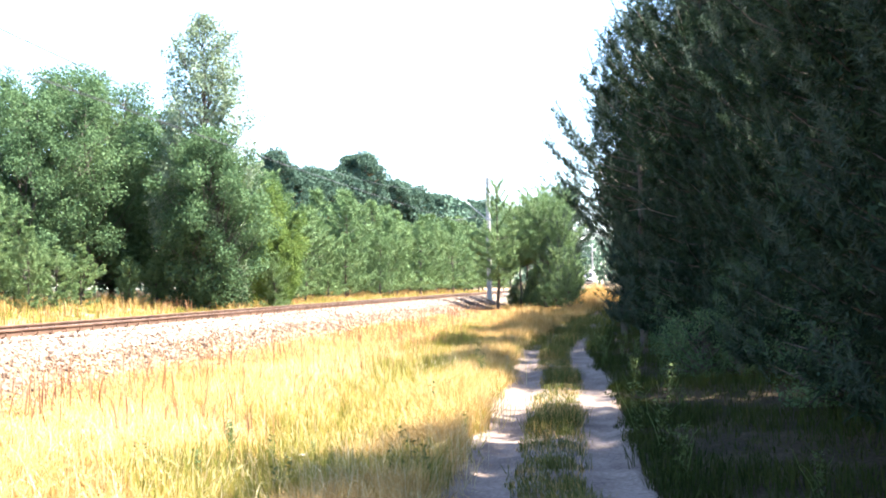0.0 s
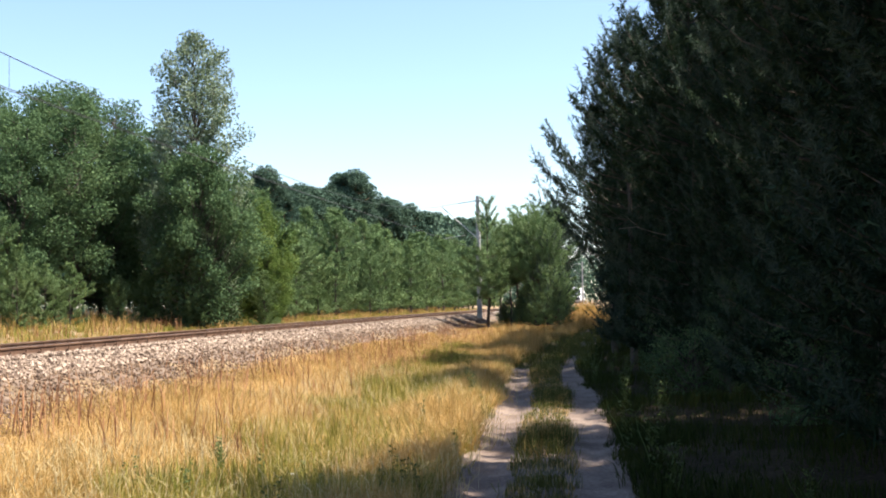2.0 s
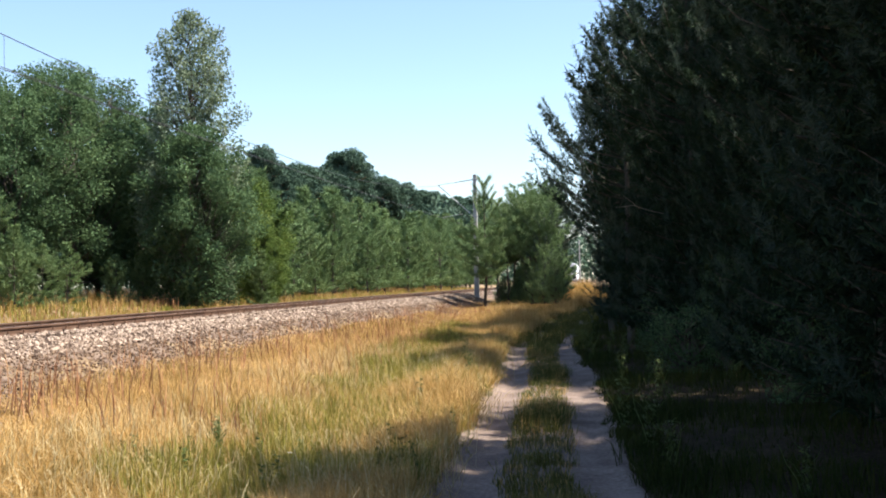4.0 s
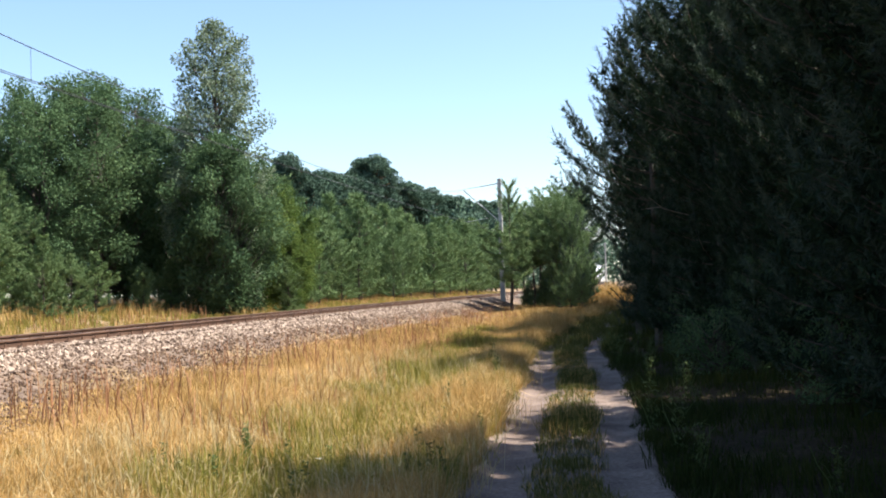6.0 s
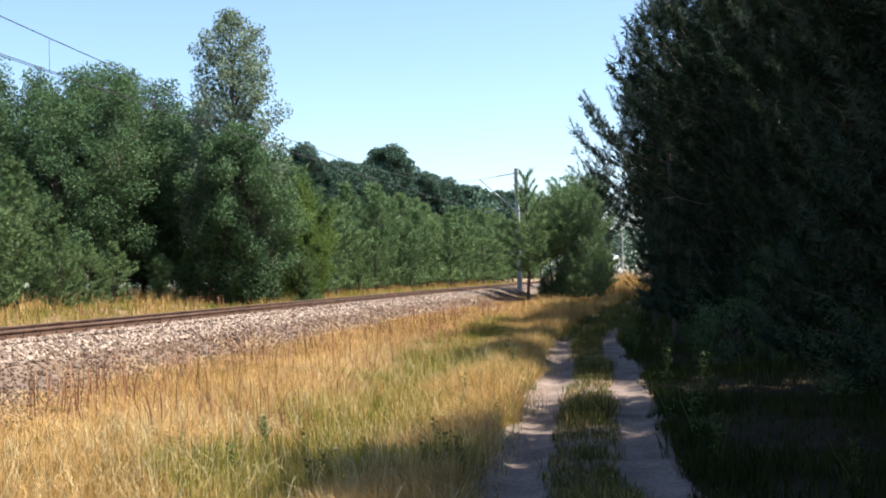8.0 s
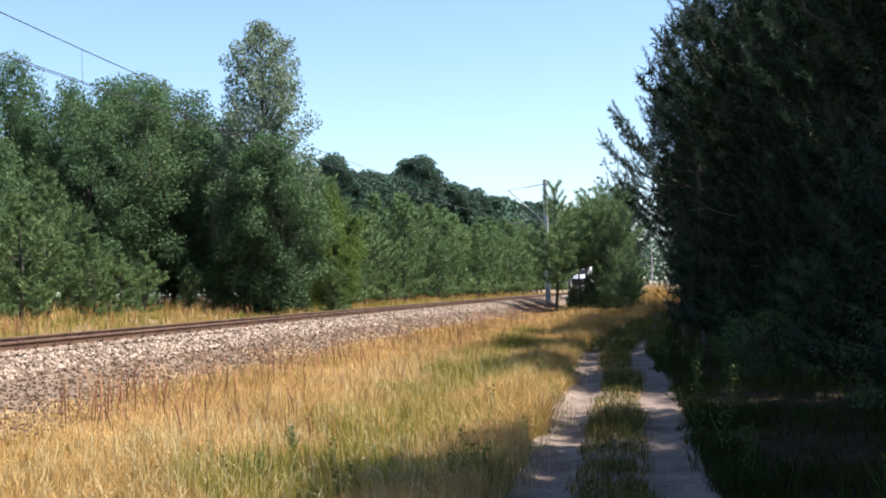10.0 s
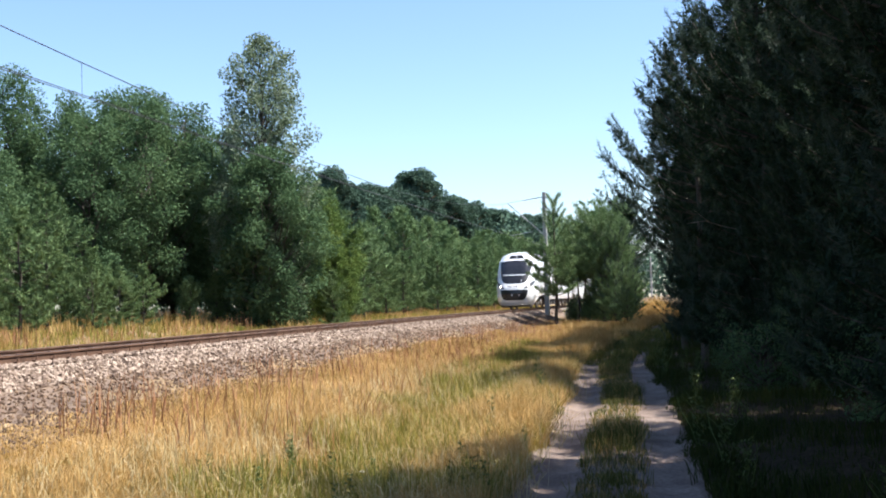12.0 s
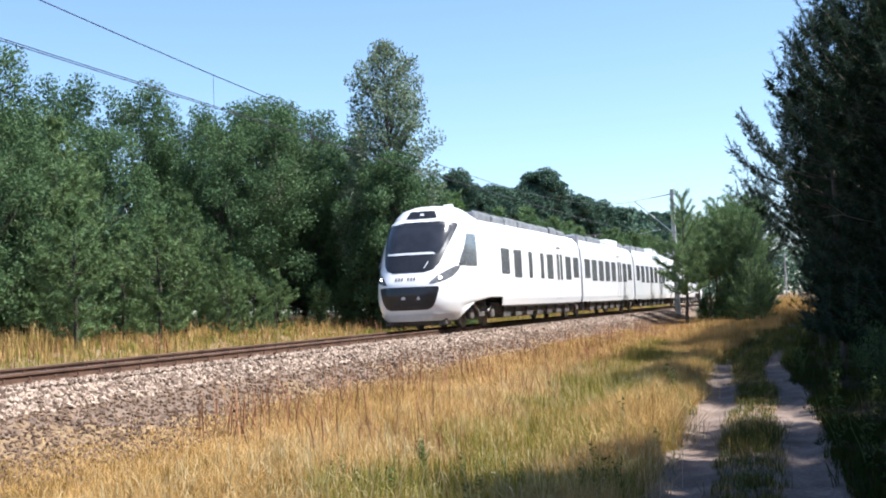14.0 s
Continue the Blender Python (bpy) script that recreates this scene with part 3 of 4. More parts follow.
far_pine = tall_pine("scots_pine", 31, 18.0, "tall old pine with bare trunk and dark flat crown")
far_pine_b = tall_pine("scots_pine", 32, 17.0, "tall old pine with a bare reddish trunk above the plantation")
fa, fb = [], []
for i in range(42):
    px = -0.160 + 0.215 * i / 41 + _r.normal() * 0.004
    y = 146 + 150 * (i / 41) ** 1.15 + _r.uniform(0, 16)
    tall = float(np.interp(px, [-0.16, -0.125, -0.10, -0.05, -0.007, 0.04], [0.95, 1.02, 1.22, 1.30, 1.22, 1.18]))
    (fa if i % 2 else fb).append((px * y, y, tall * float(_r.uniform(0.88, 1.06))))
plant(far_pine, fa, 8, "old pines behind the plantation")
plant(far_pine_b, fb, 9, "old pines behind the plantation")


def far_wood():
    """The depth of the wood behind its edge trees: leaf clumps and thin trunks, past counting."""
    r = np.random.default_rng(77)
    cs, wood = [], []
    for i in range(520):
        if i < 330:
            y = r.uniform(26, 330)
            x = float(line_x(y)) - r.uniform(17, 60)
            top = r.uniform(4.0, 7.0) * (1 + 0.003 * y)
        else:
            y = r.uniform(-20, 260)
            x = float(path_x(min(y, 100))) + r.uniform(10, 60) + max(0.0, y - 100) * 0.25
            top = r.uniform(7.0, 10.0)
        z0 = float(ground(np.array([x]), np.array([y]))[0])
        wood.append(wobble_path((x, y, z0 - 0.3), (x, y, z0 + top), 0.12, 0.03, r, 3, 0.02))
        for k in range(10):
            h = (k + r.random()) / 10
            cs.append((x + r.normal() * 1.1, y + r.normal() * 1.1, z0 + 0.3 + h * top, 1.3))
    cs = np.array(cs)
    n = 74000
    k = r.integers(0, len(cs), n)
    pts = cs[k, :3] + unit(r.normal(size=(n, 3))) * (r.random((n, 1)) ** 0.5) * cs[k, 3:4]
    v, f = leaf_faces(pts, 0.30, r)
    wv, wf = tubes(wood, 5)
    me = mesh_np("wood_behind", np.concatenate([v, wv]), np.concatenate([f, wf + len(v)]), M["hazeneedle"])
    tagged(link("wood_behind", me), "dense dark wood stretching away behind its edge trees", "wood", kind="stuff")


far_wood()


def wood_edge():
    """The wood that closes the view where the railway bends away."""
    r = np.random.default_rng(78)
    n = 46000
    x = r.uniform(-10, 190, n)
    y = 380 + 60 * r.random(n) + 0.1 * x
    crown = 15 + 3.5 * np.sin(x * 0.31) * np.sin(x * 0.083 + 1) + 1.5 * np.sin(x * 0.9)
    z = 0.8 + crown * r.random(n) ** 0.7
    m = 40000
    px = r.uniform(-0.175, 0.055, m)
    y2 = r.uniform(225, 305, m)
    z2 = 1.0 + (17 + 2 * np.sin(px * 160)) * r.random(m) ** 0.8
    pts = np.concatenate([np.stack([x, y, z], 1), np.stack([px * y2, y2, z2], 1)])
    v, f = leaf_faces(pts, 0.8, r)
    tagged(link("distant_wood", mesh_np("distant_wood", v, f, M["hazeneedle"])), "distant dark wood beyond the bend of the railway", "wood", kind="stuff")


wood_edge()

# between the path and the railway, further on
slim = young_pine("young_pine", 23, 6.6, 2.2, "slim young pine with upturned shoots near the railway mast", per=14, subs=4, width=0.012, thin_top=0.34, low=0.22, spacing=0.50, belly=[0.15, 0.2, 0.70, 1.0, 0.40, 0.26, 0.12])
plant(slim, [(3.25, 66.0, 1.16)], 10)
high = young_pine("young_pine", 27, 6.4, 2.2, "young pine with a bare lower trunk between path and railway", per=9, subs=3, width=0.018, low=0.42, spacing=0.36, belly=[0.1, 0.12, 0.70, 1.0, 1.0, 0.5, 0.05])
plant(high, [(6.5, 70.0, 1.12), (5.3, 71.0, 0.9), (6.1, 67.5, 0.88), (4.5, 75.0, 0.72), (6.5, 79.0, 1.0), (5.7, 76.0, 0.86), (4.9, 70.5, 0.78)], 18, "pines between path and railway")
mid = young_pine("young_pine", 24, 5.9, 2.1, "dense young pine between the path and the railway", per=9, subs=3, width=0.018, low=0.10, power=0.5, candles=1)
plant(mid, [(6.9, 66.0, 0.90), (5.8, 68.5, 0.40), (5.3, 69.2, 0.34), (6.2, 67.4, 0.42), (4.8, 71.8, 0.32), (5.5, 71.0, 0.36), (5.2, 73.0, 0.28), (5.9, 74.0, 0.32), (4.8, 77.0, 0.26), (6.4, 72.0, 0.34), (5.5, 70.0, 0.30), (4.4, 71.5, 0.24), (7.3, 72.0, 1.0), (7.8, 78.0, 1.05), (8.9, 90.0, 1.1), (6.9, 62.0, 0.55), (6.5, 64.0, 0.68), (8.3, 82.0, 1.05), (7.6, 73.5, 0.85), (7.5, 69.0, 0.8)], 12, "pines between path and railway")

# to the right of the path, and unseen pines added behind the viewpoint
big = young_pine("pine_tree", 25, 10.5, 3.1, "large dark pine with branches down to the ground beside the path", per=7, subs=4, needle=0.19, width=0.017, candles=2, low=0.03, spacing=0.44, leaf="shadeneedle", belly=[0.72, 0.80, 0.88, 1.0, 0.72, 0.42, 0.10])
# pines hidden behind the front row are added to shade path and verge
pine_and_shader_spots = [(6.1, 26.0, 0.90), (6.0, 17.2, 0.8), (7.2, 19.9, 0.60), (6.5, 22.0, 0.56), (6.8, 25.6, 0.60), (7.0, 29.4, 0.60), (6.6, 23.6, 0.62), (6.9, 27.6, 0.62), (7.2, 31.0, 0.62), (9.6, 19.4, 0.7), (5.4, 13.5, 0.85), (5.4, 7.5, 0.9), (9.2, 23.4, 1.15), (9.6, 30.0, 1.15), (8.8, 16.0, 1.12), (5.8, 1.0, 0.95), (8.8, 10.0, 1.1), (8.9, 4.0, 1.1), (9.2, -2.5, 1.1),
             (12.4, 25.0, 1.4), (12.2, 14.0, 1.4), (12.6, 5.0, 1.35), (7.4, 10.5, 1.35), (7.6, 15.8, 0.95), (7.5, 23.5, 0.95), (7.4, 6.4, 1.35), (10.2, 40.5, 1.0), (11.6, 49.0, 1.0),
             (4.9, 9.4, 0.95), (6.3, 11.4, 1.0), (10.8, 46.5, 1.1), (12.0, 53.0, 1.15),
             # six unseen to block the rear sky, then tall hidden ones shading the path
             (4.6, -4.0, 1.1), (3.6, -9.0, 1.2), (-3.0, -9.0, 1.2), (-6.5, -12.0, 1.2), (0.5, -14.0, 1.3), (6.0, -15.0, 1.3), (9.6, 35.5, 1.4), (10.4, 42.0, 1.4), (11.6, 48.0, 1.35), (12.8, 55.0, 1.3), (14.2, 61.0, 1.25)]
plant(big, pine_and_shader_spots, 13, "dark pines beside the path")
over = young_pine("pine_tree", 26, 10.2, 3.2, "dark pine whose upper branches reach out towards the path", per=7, subs=3, needle=0.17, width=0.015, candles=4, low=0.05, spacing=0.46, leaf="shadeneedle",
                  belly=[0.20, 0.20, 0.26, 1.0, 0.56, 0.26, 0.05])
# some stand hidden in the mass, added to shade the farther path
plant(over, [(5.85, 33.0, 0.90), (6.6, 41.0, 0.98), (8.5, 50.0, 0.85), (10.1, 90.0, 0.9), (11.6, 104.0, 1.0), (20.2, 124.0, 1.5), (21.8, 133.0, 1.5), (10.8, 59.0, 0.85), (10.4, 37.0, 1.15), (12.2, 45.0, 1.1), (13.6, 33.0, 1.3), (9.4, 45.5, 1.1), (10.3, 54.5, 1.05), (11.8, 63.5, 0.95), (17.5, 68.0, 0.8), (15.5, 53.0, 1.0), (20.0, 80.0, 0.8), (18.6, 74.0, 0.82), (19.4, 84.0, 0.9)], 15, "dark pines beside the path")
shrub = broadleaf("leafy_shrub", 16, 2.3, 1.35, 5200, 0.05, "oakleaf", "dark leafy shrub in the shade under the pines", low=0.02, clumps=30, fuzz=0.4)
plant(shrub, [(5.6, 16.6, 0.8), (5.2, 23.0, 0.8), (6.1, 29.5, 0.9), (6.9, 13.4, 1.2), (7.2, 19.4, 1.2), (7.4, 26.2, 1.2), (7.3, 36.5, 1.0), (7.4, 9.0, 1.3), (7.5, 5.0, 1.3), (9.2, 45.0, 1.0), (7.6, 31.5, 1.3), (10.4, 53.5, 1.1), (5.3, 83.0, 0.7), (6.4, 87.0, 0.75), (7.6, 84.0, 0.8), (8.8, 90.0, 0.8), (6.9, 80.0, 0.7), (5.6, 74.5, 0.5), (7.0, 69.5, 0.6)], 17, "shrubs under the pines")
dead = tagged(new("dead_branch"), "bare pale dead branch sticking out of the dark pines", "branch")
_v, _f = tubes([np.array([(5.4, 25.8, 3.55, 0.012), (5.0, 25.5, 3.62, 0.010), (4.6, 25.2, 3.72, 0.008), (4.15, 24.9, 3.66, 0.005)]), np.array([(4.75, 25.3, 3.66, 0.007), (4.5, 25.0, 3.80, 0.005), (4.3, 24.8, 3.92, 0.004)])], 5)
link("branch_wood", mesh_np("branch_wood", _v, _f, M["deadwood"], True), dead)
leafy = broadleaf("birch_tree", 15, 9.0, 2.2, 17000, 0.055, "oakleaf", "low leafy birch sapling standing among the dark pines", low=0.10, clumps=60, fuzz=0.34)
plant(leafy, [(5.7, 21.6, 0.26)], 14)


# ---- catenary ----
def build_mast(x, y, height, base, label):
    mast = tagged(new("catenary_mast"), label, "mast", "catenary masts along the track")
    bm = bmesh.new()
    box(bm, 0, 0, height / 2 - 0.4, 0.30, 0.34, height + 0.8, 0.04)
    for v in bm.verts:
        k = 1.18 - 0.36 * (v.co.z + 0.8) / (height + 0.8)
        v.co.x *= k; v.co.y *= k
    part("post", bm, M["concrete"], mast, "tapered grey concrete post")
    rail_h = RAIL_Z - base
    out = -float(side(x, y)) - 0.25
    tip = (out, 0, rail_h + 7.62)
    bm = cyl(bmesh.new(), (-0.13, 0, rail_h + 5.3), tip, 0.035)
    part("cantilever_tube", bm, M["steel"], mast, "slanting steel cantilever tube")
    bm = cyl(bmesh.new(), (-0.11, 0, height - 0.35), (tip[0] * 0.55, 0, (height - 0.35) * 0.45 + tip[2] * 0.55), 0.035)
    cyl(bm, (tip[0] * 0.55, 0, (height - 0.35) * 0.45 + tip[2] * 0.55), tip, 0.016)
    part("top_stay", bm, M["steel"], mast)
    bm = cyl(bmesh.new(), (-0.9, 0, rail_h + 5.5), (out + 0.3, 0, rail_h + 5.3), 0.022)
    part("registration_arm", bm, M["steel"], mast)
    for h in (height - 0.35, rail_h + 5.3):
        bm = box(bmesh.new(), 0, 0, h, 0.36, 0.40, 0.09, 0.01)
        part("clamp", bm, M["steel"], mast)
    mast.matrix_basis = pose(x, y, base, 0, 0, -math.degrees(math.atan(float(np.interp(y, dense_y, SLOPE)))))
    return mast


masts = []
for ys, h in ((80.0, 8.75), (8.0, 8.75), (152.0, 8.75), (222.0, 8.75)):
    xs = float(line_x(ys)) + 2.45
    bz = float(ground(np.array([xs]), np.array([ys]))[0])
    masts.append(build_mast(xs, ys, h, bz, "concrete catenary mast with a steel cantilever beside the track"))

knots = [-64.0, 8.0, 80.0, 152.0, 222.0, 292.0]


def build_wires():
    for a, b in zip(knots[:-1], knots[1:]):
        span = tagged(new("overhead_wires"), "overhead contact and carrier wires with droppers", "overhead line", "spans of overhead line")
        t = np.linspace(0, 1, 25)
        y = a + (b - a) * t
        x = 0.35 * (line_x(a) + (line_x(b) - line_x(a)) * t) + 0.65 * line_x(y)
        top = RAIL_Z + 5.62 + np.where(t < 0.5, 0.95, 1.95) * (1 - 4 * t * (1 - t))
        low = RAIL_Z + 5.28 - 0.05 * 4 * t * (1 - t)
        for nm, dx, z, rr in (("carrier_wire", 0.0, top, 0.011), ("contact_wire", -0.05, low, 0.009), ("contact_wire", 0.05, low, 0.009)):
            v, f = tubes([np.stack([x + dx, y, z, np.full(25, rr)], 1)], 5)
            link(nm, mesh_np(nm, v, f, M["wire"]), span)
        for i in range(2, 24, 3):
            v, f = tubes([np.array([(x[i], y[i], top[i], 0.005), (x[i], y[i], low[i], 0.005)])], 4)
            link("dropper", mesh_np("dropper", v, f, M["wire"]), span)


build_wires()


# ---- grass ----
def blades(x, y, height, r, width=0.006, lean=0.35):
    """Bent tapering blades: three triangles each."""
    n = len(x)
    z = ground(x, y) - 0.02
    a, b = r.uniform(0, 6.283, n), r.uniform(0, 6.283, n)
    h = height * r.uniform(0.55, 1.15, n)
    bend = h * lean * np.abs(r.normal(size=n))
    wx, wy = np.cos(a) * width, np.sin(a) * width
    dx, dy = np.cos(b) * bend, np.sin(b) * bend
    p0 = np.stack([x - wx, y - wy, z], 1); p1 = np.stack([x + wx, y + wy, z], 1)
    mx, my, mz = x + dx * 0.35, y + dy * 0.35, z + h * 0.6
    p2 = np.stack([mx - wx * 0.8, my - wy * 0.8, mz], 1); p3 = np.stack([mx + wx * 0.8, my + wy * 0.8, mz], 1)
    p4 = np.stack([x + dx, y + dy, z + h * np.sqrt(np.maximum(0.1, 1 - (bend / h) ** 2 * 0.5))], 1)
    V = np.stack([p0, p1, p2, p3, p4], 1).reshape(-1, 3)
    f = np.array([(0, 1, 3), (0, 3, 2), (2, 3, 4)])
    F = (f[None] + 5 * np.arange(n)[:, None, None]).reshape(-1, 3)
    return V, F


def tufted(n, sample, r, spread=0.10, per=7):
    """Points in tufts."""
    k = n // per
    x, y = sample(k)
    x = np.repeat(x, per) + r.normal(size=k * per) * spread
    y = np.repeat(y, per) + r.normal(size=k * per) * spread
    return x, y


def grass(name, n, sample, height, mat, label, seed, width=0.006, lean=0.35, spread=0.1, per=7, keep=None):
    r = np.random.default_rng(seed)
    x, y = tufted(n, lambda k: sample(k, r), r, spread, per)
    if keep is not None:
        m = keep(x, y)
        x, y = x[m], y[m]
    hv = height(x, y) if callable(height) else np.full(len(x), height)
    V, F = blades(x, y, hv, r, width, lean)
    tagged(link(name, mesh_np(name, V, F, M[mat])), label, "grass", kind="stuff")


def field(y0, y1, lo=2.9, pw=1.6):
    """Spots between the ballast's foot and the path."""
    def sample(k, r):
        y = y0 + (y1 - y0) * r.random(k) ** pw
        a = line_x(y) + lo
        b = path_x(y) - 1.02 + 0.20 * np.sin(0.83 * y) * np.sin(0.37 * y + 1)
        return a + (b - a) * r.random(k), y
    return sample


def off_ruts(x, y):
    e = x - path_x(y)
    d = np.where(e < 0, np.abs(e + 0.75) - 0.09, np.abs(e - 0.72) - 0.03)
    return d > 0.24 + 0.07 * np.sin(y * 1.3 + 3 * x) + 0.06 * np.sin(y * 3.1 - 2 * x) + 0.04 * np.sin(7.3 * y) - 0.16 * np.clip((y - 50) / 20, 0, 1)


def field_height(x, y):
    s = side(x, y)
    patch = 0.5 + 0.5 * np.sin(0.7 * x + 0.23 * y) * np.sin(0.31 * y - 0.5 * x)
    return np.clip(0.12 + 0.07 * (s - 3.4), 0.12, 0.50) * (0.5 + 0.8 * patch)


grass("straw_grass", 132000, field(7, 42, 3.5), field_height, "straw", "tall dry straw-coloured grass on the railway bank", 41, 0.0050, 0.85, spread=0.15, per=9, keep=off_ruts)


def bank_foot(k, r):
    y = 8 + 34 * r.random(k) ** 1.5
    return line_x(y) + 3.1 + 1.9 * r.random(k) ** 0.6, y


grass("matted_grass", 22000, bank_foot, 0.10, "straw", "short matted straw at the foot of the ballast", 74, 0.006, 1.1, spread=0.14)
grass("straw_grass", 40000, field(38, 100, 3.4, 1.1), field_height, "straw", "dry straw-coloured grass further along the bank", 42, 0.014, 0.5, keep=off_ruts)


def near_path(lo, hi, y0, y1, pw=1.5):
    def sample(k, r):
        y = y0 + (y1 - y0) * r.random(k) ** pw
        return path_x(y) + r.uniform(lo, hi, k), y
    return sample


grass("green_grass", 44000, near_path(-4.4, -1.0, 7, 45), lambda x, y: np.full(len(x), 0.42), "green", "green and yellowing grass along the path", 43, 0.0055, keep=lambda x, y: off_ruts(x, y) & (np.sin(1.1 * x + 0.6 * y) * np.sin(0.8 * y - x) > -0.12))
grass("tall_edge_grass", 14000, near_path(-3.2, -1.15, 8, 40, 1.4), lambda x, y: 0.2 + 0.42 * np.maximum(0, np.sin(0.9 * y + 0.7 * x) * np.sin(0.41 * y - x)), "green", "tall olive grass tufts leaning over the edge of the path", 61, 0.0055, 0.6, spread=0.16, per=16)
grass("path_grass", 24000, near_path(-0.42, 0.40, 7, 70), lambda x, y: 0.10 + 0.20 * np.maximum(0, np.sin(y * 0.83 + 0.5)) ** 2 + 0.08 * np.sin(y * 2.1) ** 2, "olive", "short grass on the ridge between the wheel ruts", 44, 0.0045, 0.6, spread=0.08, keep=off_ruts)
grass("path_grass", 6000, near_path(-0.42, 0.42, 7, 60), lambda x, y: 0.12 + 0.24 * np.maximum(0, np.sin(y * 0.83 + 0.5)) ** 2, "straw", "dry tufts on the ridge between the wheel ruts", 71, 0.004, 0.7, spread=0.08, keep=off_ruts)
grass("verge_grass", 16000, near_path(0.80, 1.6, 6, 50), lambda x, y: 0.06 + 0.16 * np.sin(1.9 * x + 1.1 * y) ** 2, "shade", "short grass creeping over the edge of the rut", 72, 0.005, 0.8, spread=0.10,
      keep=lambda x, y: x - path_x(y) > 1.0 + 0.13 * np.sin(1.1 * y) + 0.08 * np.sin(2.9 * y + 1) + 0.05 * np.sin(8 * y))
grass("verge_grass", 42000, near_path(1.0, 5.5, 6, 70), lambda x, y: 0.10 + 0.24 * np.sin(0.8 * x + 0.5 * y) ** 2, "shade", "grass under the pines beside the path, coloured dark for their shade", 45, 0.006, 0.6, keep=off_ruts)


grass("path_grass", 15000, near_path(-1.5, 1.3, 33, 80, 1.0), lambda x, y: 0.16 + 0.22 * np.clip(np.sin(0.6 * y + x), 0, 1) + 0.10 * np.sin(1.3 * y) ** 2, "olive", "grass growing over the farther ruts", 48, 0.008, 0.5, keep=lambda x, y: off_ruts(x, y) | (y > 40 + 5 * np.sin(1.7 * x)))
grass("dry_grass_patch", 9000, near_path(-3.0, 7.0, 66, 125, 1.0), lambda x, y: 0.45 + 0.25 * np.sin(0.7 * x + 0.3 * y) ** 2, "straw", "sunlit orange dry grass where the path turns", 49, 0.016, 0.5)
grass("trodden_grass", 16000, lambda k, r: (r.uniform(-9.0, 2.0, k), r.uniform(-7.0, 8.0, k)), 0.3, "straw", "dry grass on the bank around the viewpoint", 63, 0.006, 0.5)
grass("pale_wisps", 11000, field(7.5, 30), lambda x, y: np.full(len(x), 0.55), "wisp", "pale bent grass wisps over the dry field", 50, 0.0035, 0.85, spread=0.16, per=6, keep=lambda x, y: side(x, y) > 5.6)


def tussocks(k, r):
    y = r.uniform(43, 62, k)
    return path_x(y) - 1.3 - 2.2 * r.random(k) ** 1.4, y


grass("tall_dry_grass", 9000, tussocks, lambda x, y: 0.45 + 0.6 * np.maximum(0, np.sin(1.1 * x + 0.5 * y) * np.sin(0.45 * y)), "straw", "tall orange dry grass tussocks beside the farther path", 75, 0.010, 0.4, spread=0.2, per=14)


def mound(k, r):
    y = r.uniform(63, 80, k)
    return y * r.uniform(0.126, 0.168, k), y


grass("dry_grass_mound", 9000, mound, lambda x, y: 0.6 + 0.4 * np.sin(0.9 * x + 0.4 * y) ** 2, "straw", "sunlit orange dry grass on a low mound by the path", 76, 0.012, 0.5, spread=0.25, per=12)


def beyond(k, r):
    y = 18 + 130 * r.random(k) ** 1.3
    return line_x(y) - r.uniform(2.9, 17.0, k), y


grass("far_side_green_grass", 42000, beyond, 0.4, "green", "greener grass between the railway and the wood", 62, 0.012, 0.5)
grass("far_side_grass", 18000, beyond, lambda x, y: 0.35 + 0.25 * np.sin(x * 0.6 + y * 0.2) ** 2 + 0.3 * np.clip((-side(x, y) - 8) / 3, 0, 1), "straw", "dry yellow grass strip between the railway and the wood", 46, 0.011)


def wood_edge_spots(k, r):
    y = 24 + 100 * r.random(k) ** 1.3
    return line_x(y) - r.uniform(6.5, 9.5, k), y


grass("dry_wood_edge_stalks", 800, wood_edge_spots, 0.8, "stalk", "tall brown dead stalks along the edge of the wood", 73, 0.012, 0.2, spread=0.25, per=6)


def stalk_spots(k, r):
    y = 14 + 46 * r.random(k) ** 1.2
    return line_x(y) + 3.6 + 4.0 * r.random(k) ** 1.3, y


grass("seed_stalks", 1500, stalk_spots, 0.7, "stalk", "reddish brown dry seed stalks at the foot of the ballast", 47, 0.008, 0.4, spread=0.22, per=4)


def herb(name, seed, height, label, flower=False):
    """An upright herb: stem, small leaves up its length, and perhaps a flat white umbel."""
    r = np.random.default_rng(seed)
    h = tagged(new(name), label, "weed")
    stems = [wobble_path((0, 0, -0.05), (r.normal() * 0.06, r.normal() * 0.06, height), 0.006, 0.003, r, 5, 0.05)]
    for i in range(4):
        z = height * r.uniform(0.35, 0.8)
        a = r.uniform(0, 6.28)
        stems.append(wobble_path((0, 0, z), (0.12 * math.cos(a), 0.12 * math.sin(a), z + 0.16), 0.003, 0.002, r, 4, 0.05))
    v, f = tubes(stems, 4)
    link("stem", mesh_np("stem", v, f, M["weed"]), h)
    n = 80
    pts = np.stack([r.normal(size=n) * 0.025, r.normal(size=n) * 0.025, height * r.uniform(0.05, 1.0, n)], 1)
    v, f = leaf_faces(pts, 0.024, r, stretch=2.0)
    link("leaves", mesh_np("leaves", v, f, M["weed"]), h)
    if flower:
        n = 60
        a, d = r.uniform(0, 6.28, n), 0.05 * np.sqrt(r.random(n))
        pts = np.stack([np.cos(a) * d, np.sin(a) * d, height + 0.02 * r.random(n)], 1)
        v, f = leaf_faces(pts, 0.022, r, flat=3.0, stretch=1.0)
        link("umbel", mesh_np("umbel", v, f, M["petal"]), h, "flat white flower head")
    return h


